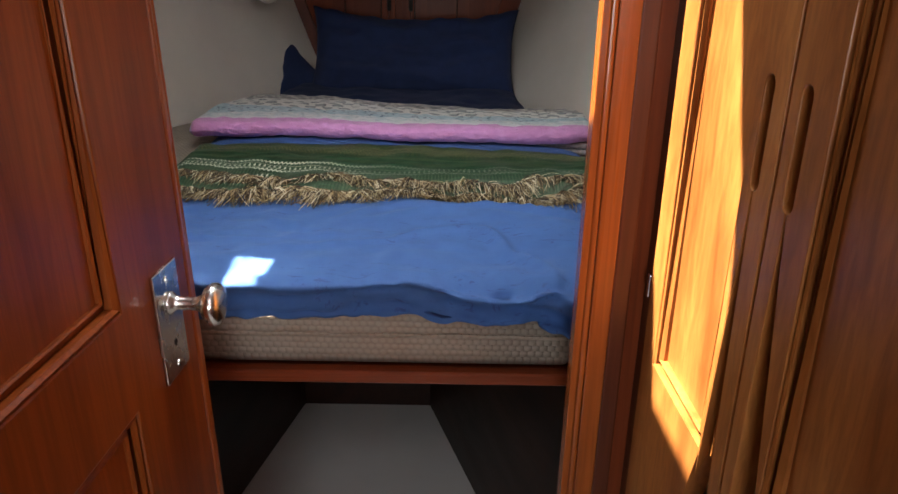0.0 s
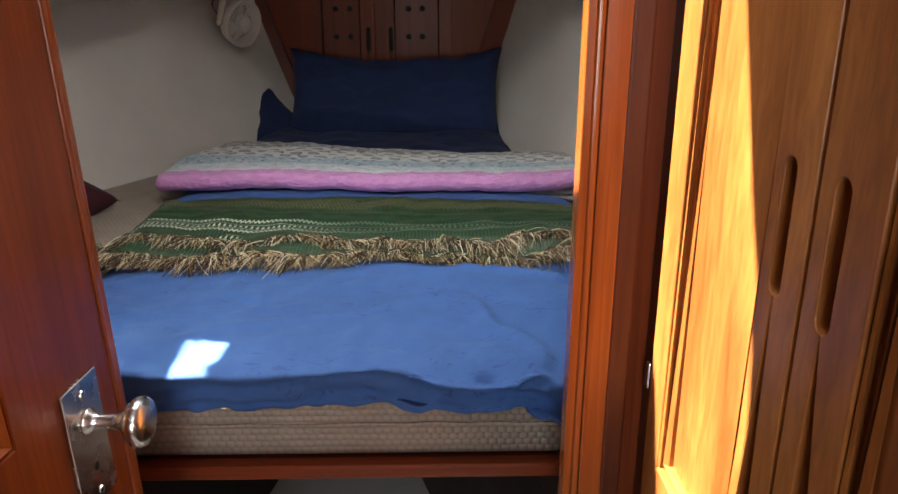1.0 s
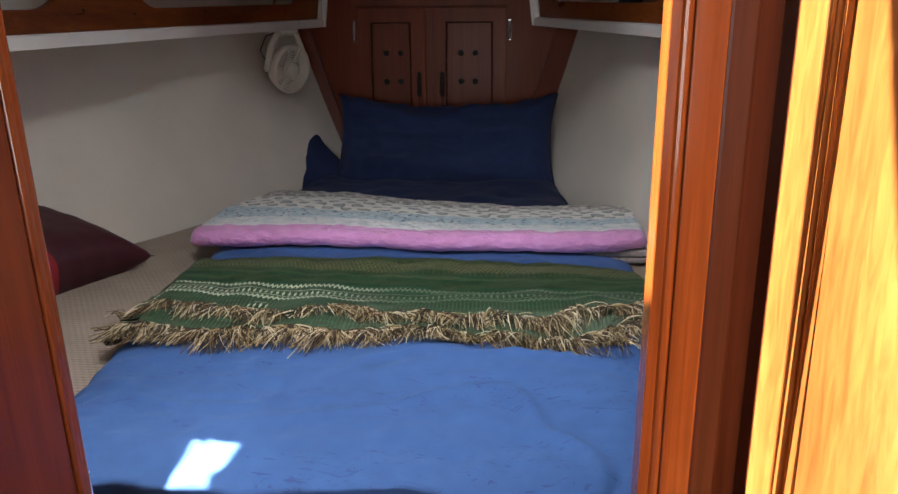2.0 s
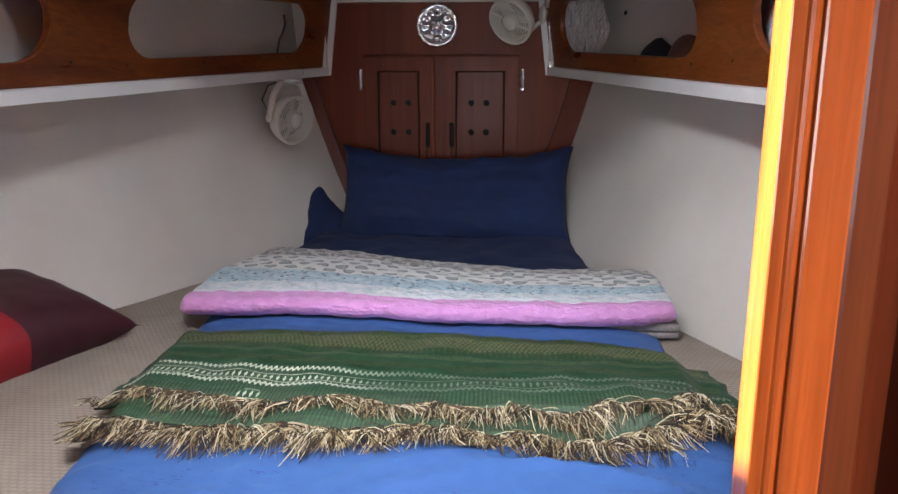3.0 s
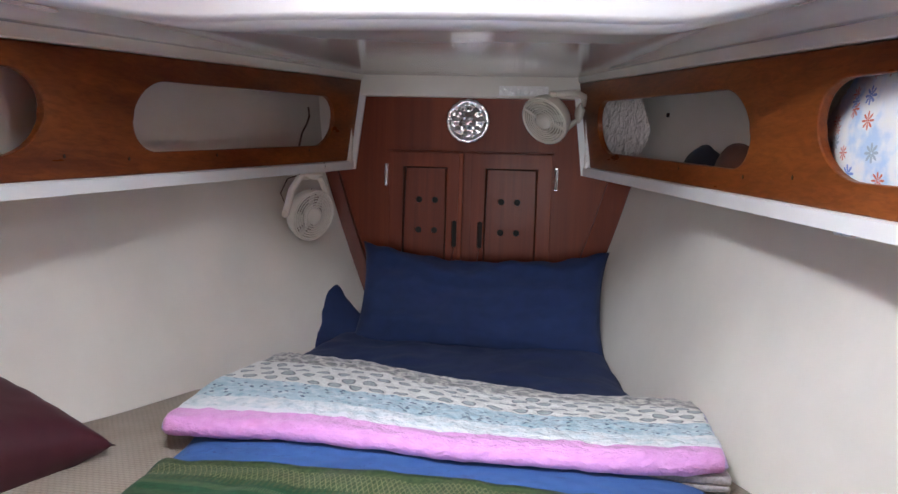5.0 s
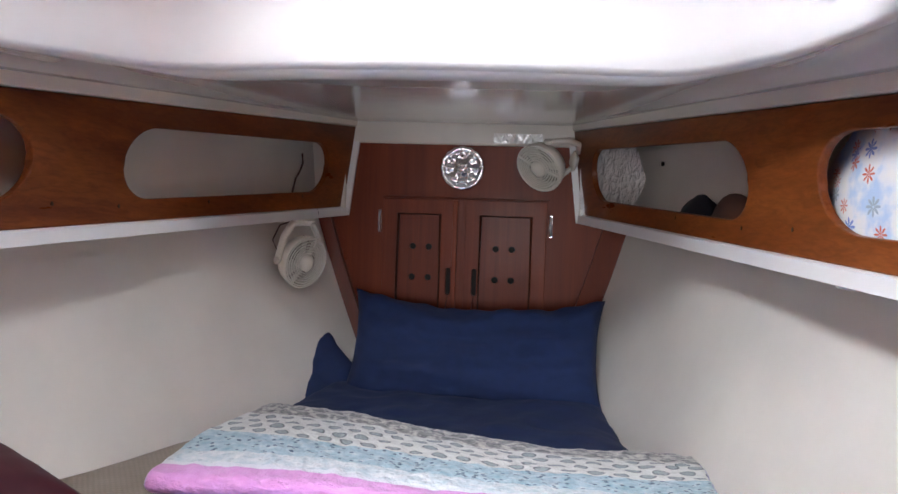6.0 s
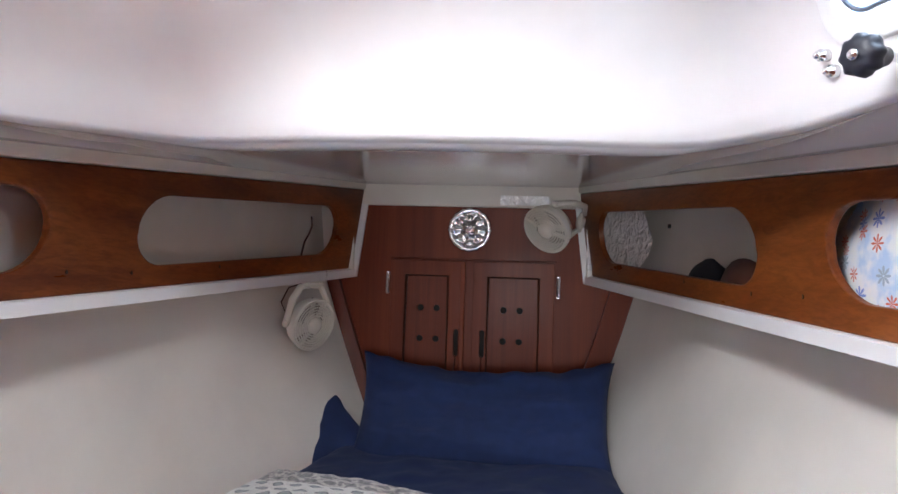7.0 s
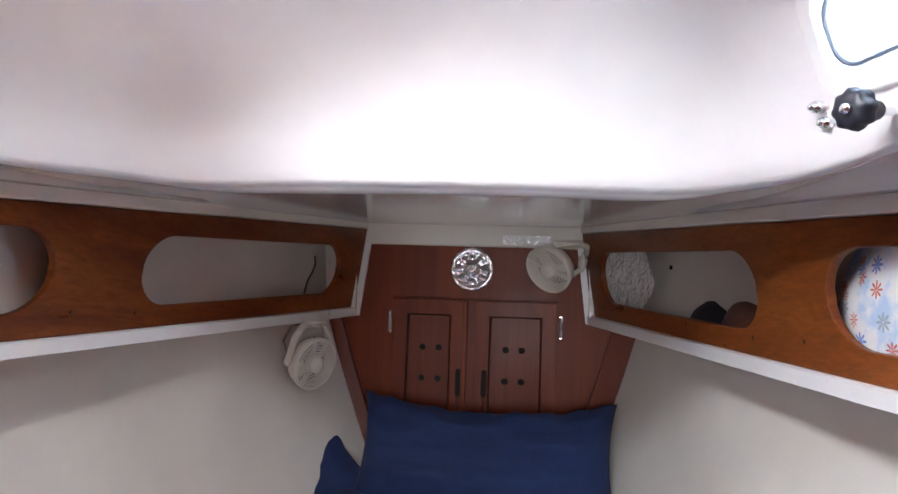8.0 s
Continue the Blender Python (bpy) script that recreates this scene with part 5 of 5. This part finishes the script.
door = thing("cabin_door", DE + DU * 0.3, "open varnished mahogany cabin door with panels and chrome knob", "door")


def dp(u, w, d):
    """On the door: u from its free edge, w up, d into the leaf."""
    p = DE + DU * u - DN * d
    return (p.x - 0.032 * (w - 0.64), p.y, w)


W_DOOR = 0.66
up_o, lo_o = [(0.180, 0.872), (0.51, 0.872), (0.51, 1.40), (0.180, 1.40)], [(0.180, 0.15), (0.51, 0.15), (0.51, 0.760), (0.180, 0.760)]
bm = board([(0.0185, 0.03), (W_DOOR, 0.03), (W_DOOR, 1.52), (0.0185, 1.52)], [up_o, lo_o], 0.028, dp, 0.003)
part("frame", bm, W_DOOR_Z, door)
part("edge_lipping", board([(0, 0.03), (0.0175, 0.03), (0.0175, 1.52), (0, 1.52)], [], 0.030, lambda u, w, d: dp(u, w, d - 0.001), 0.003), W_JAMB_Z, door, "paler lipping along the door's free edge")
for o in (up_o, lo_o):
    (a, b), (c, d) = o[0], o[2]
    bm = board([(a - 0.005, b - 0.005), (c + 0.005, b - 0.005), (c + 0.005, d + 0.005), (a - 0.005, d + 0.005)], [], 0.008, lambda u, w, dd: dp(u, w, 0.012 + dd))
    part("panel", bm, W_DOOR_Z, door)
    bm = merge(moulding([(a + 0.004, b + 0.004), (c - 0.004, b + 0.004), (c - 0.004, d - 0.004), (a + 0.004, d - 0.004)], lambda u, w, dd: dp(u, w, 0.006), 0.0075 if o is up_o else 0.004),
               moulding([(a + 0.015, b + 0.015), (c - 0.015, b + 0.015), (c - 0.015, d - 0.015), (a + 0.015, d - 0.015)], lambda u, w, dd: dp(u, w, 0.011), 0.004))
    part("moulding", bm, W_DOOR_Z, door)
bm = board([(0.052, 0.752), (0.114, 0.752), (0.114, 0.880), (0.052, 0.880)], [], 0.004, lambda u, w, d: dp(u, w, -0.0042 + d), 0.001)
lock_plate = part("lock_plate", bm, M_CHROME, door, "worn chrome lock plate")
for w_ in (0.764, 0.866):
    mk = Matrix.Translation(dp(0.082, w_, -0.004)) @ DN.to_track_quat("Z", "Y").to_matrix().to_4x4()
    part("screw", disc_profile([(0.0045, -0.001), (0.004, 0.0015), (0.001, 0.002)], 12, mk), M_CHROME, lock_plate)
mk = Matrix.Translation(dp(0.082, 0.838, -0.004)) @ DN.to_track_quat("Z", "Y").to_matrix().to_4x4()
bm = disc_profile([(0.013, 0.0), (0.013, 0.003), (0.009, 0.006), (0.0075, 0.012), (0.0075, 0.030), (0.010, 0.036), (0.019, 0.041), (0.0235, 0.047), (0.024, 0.052), (0.021, 0.057), (0.012, 0.060), (0.004, 0.061)], 32, mk)
part("knob", bm, M_CHROME, door, "round worn chrome door knob", smooth=True)
mk = Matrix.Translation(dp(0.082, 0.79, -0.004)) @ DN.to_track_quat("Z", "Y").to_matrix().to_4x4()
part("keyhole", disc_profile([(0.004, 0.0), (0.004, 0.0006)], 12, mk), M_HOLE_SHADE, lock_plate)
part("strike", box((DE.x - 0.020, DE.y - 0.001, 0.80), (DE.x - 0.008, DE.y + 0.0015, 0.88), 0.0005), M_CHROME, door, "bright latch strip in the door edge")

WX = 0.452


def hanging_locker_door(y0, y1, slot_y, panel, label):
    dr = thing("hanging_locker_door", (WX, (y0 + y1) / 2, 0.1), label, "locker door", "hanging locker doors")
    pl = lambda u, w, d: (WX + d, u, w)
    slot = stadium(slot_y - 0.0085, slot_y + 0.0085, 1.016, 1.112)
    a, b, c, d = panel
    bm = board([(y0, 0.08), (y1, 0.08), (y1, 1.80), (y0, 1.80)], [[(a, c), (b, c), (b, d), (a, d)], slot], 0.022, pl, 0.003)
    part("frame", bm, W_TEAK_Z, dr)
    part("panel", board([(a - 0.004, c - 0.004), (b + 0.004, c - 0.004), (b + 0.004, d + 0.004), (a - 0.004, d + 0.004)], [], 0.008, lambda u, w, dd: (WX + 0.011 + dd, u, w)), W_TEAK_Z, dr)
    bm = merge(moulding([(a + 0.002, c + 0.002), (b - 0.002, c + 0.002), (b - 0.002, d - 0.002), (a + 0.002, d - 0.002)], lambda u, w, dd: (WX + 0.004, u, w), 0.0035),
               moulding([(a + 0.013, c + 0.013), (b - 0.013, c + 0.013), (b - 0.013, d - 0.013), (a + 0.013, d - 0.013)], lambda u, w, dd: (WX + 0.010, u, w), 0.0075))
    part("moulding", bm, W_TEAK_Z, dr)
    part("slot_back", box((WX + 0.016, slot_y - 0.011, 1.0), (WX + 0.0215, slot_y + 0.011, 1.118)), M_HOLE_SHADE, dr, "black backing painting the finger slot's shade")
    return dr


hanging_locker_door(0.501, 0.776, 0.5345, (0.556, 0.731, 0.742, 1.66), "varnished teak hanging locker door with finger slot in sunlight")
hanging_locker_door(0.203, 0.495, 0.470, (0.250, 0.428, 0.742, 1.66), "varnished teak hanging locker door with finger slot in shade")
tagged(part("wall_locker_post", box((WX + 0.006, 0.779, 0.08), (WX + 0.03, 0.820, 1.80)), W_SHADE_Z), "post between locker door and bulkhead, coloured dark as shade", "wall", kind="structure")
tagged(part("wall_locker_plinth", box((WX, -1.3, 0.0), (WX + 0.03, 0.820, 0.078)), W_MAHOG_Y), "mahogany plinth under the locker doors", "wall", kind="structure")
tagged(part("wall_locker_aft", box((WX, -1.3, 0.08), (WX + 0.022, 0.201, 1.97)), W_MAHOG_Z), "mahogany panel beside the locker doors", "wall", kind="structure")
tagged(part("wall_locker_head", box((WX, 0.203, 1.803), (WX + 0.022, 0.820, 1.967)), W_MAHOG_Y), "mahogany rail above the locker doors", "wall", kind="structure")
tagged(part("door_catch", box((WX - 0.002, 0.780, 0.808), (WX + 0.0055, 0.790, 0.838), 0.002), M_STEEL), "small steel catch on the locker door edge", "catch")
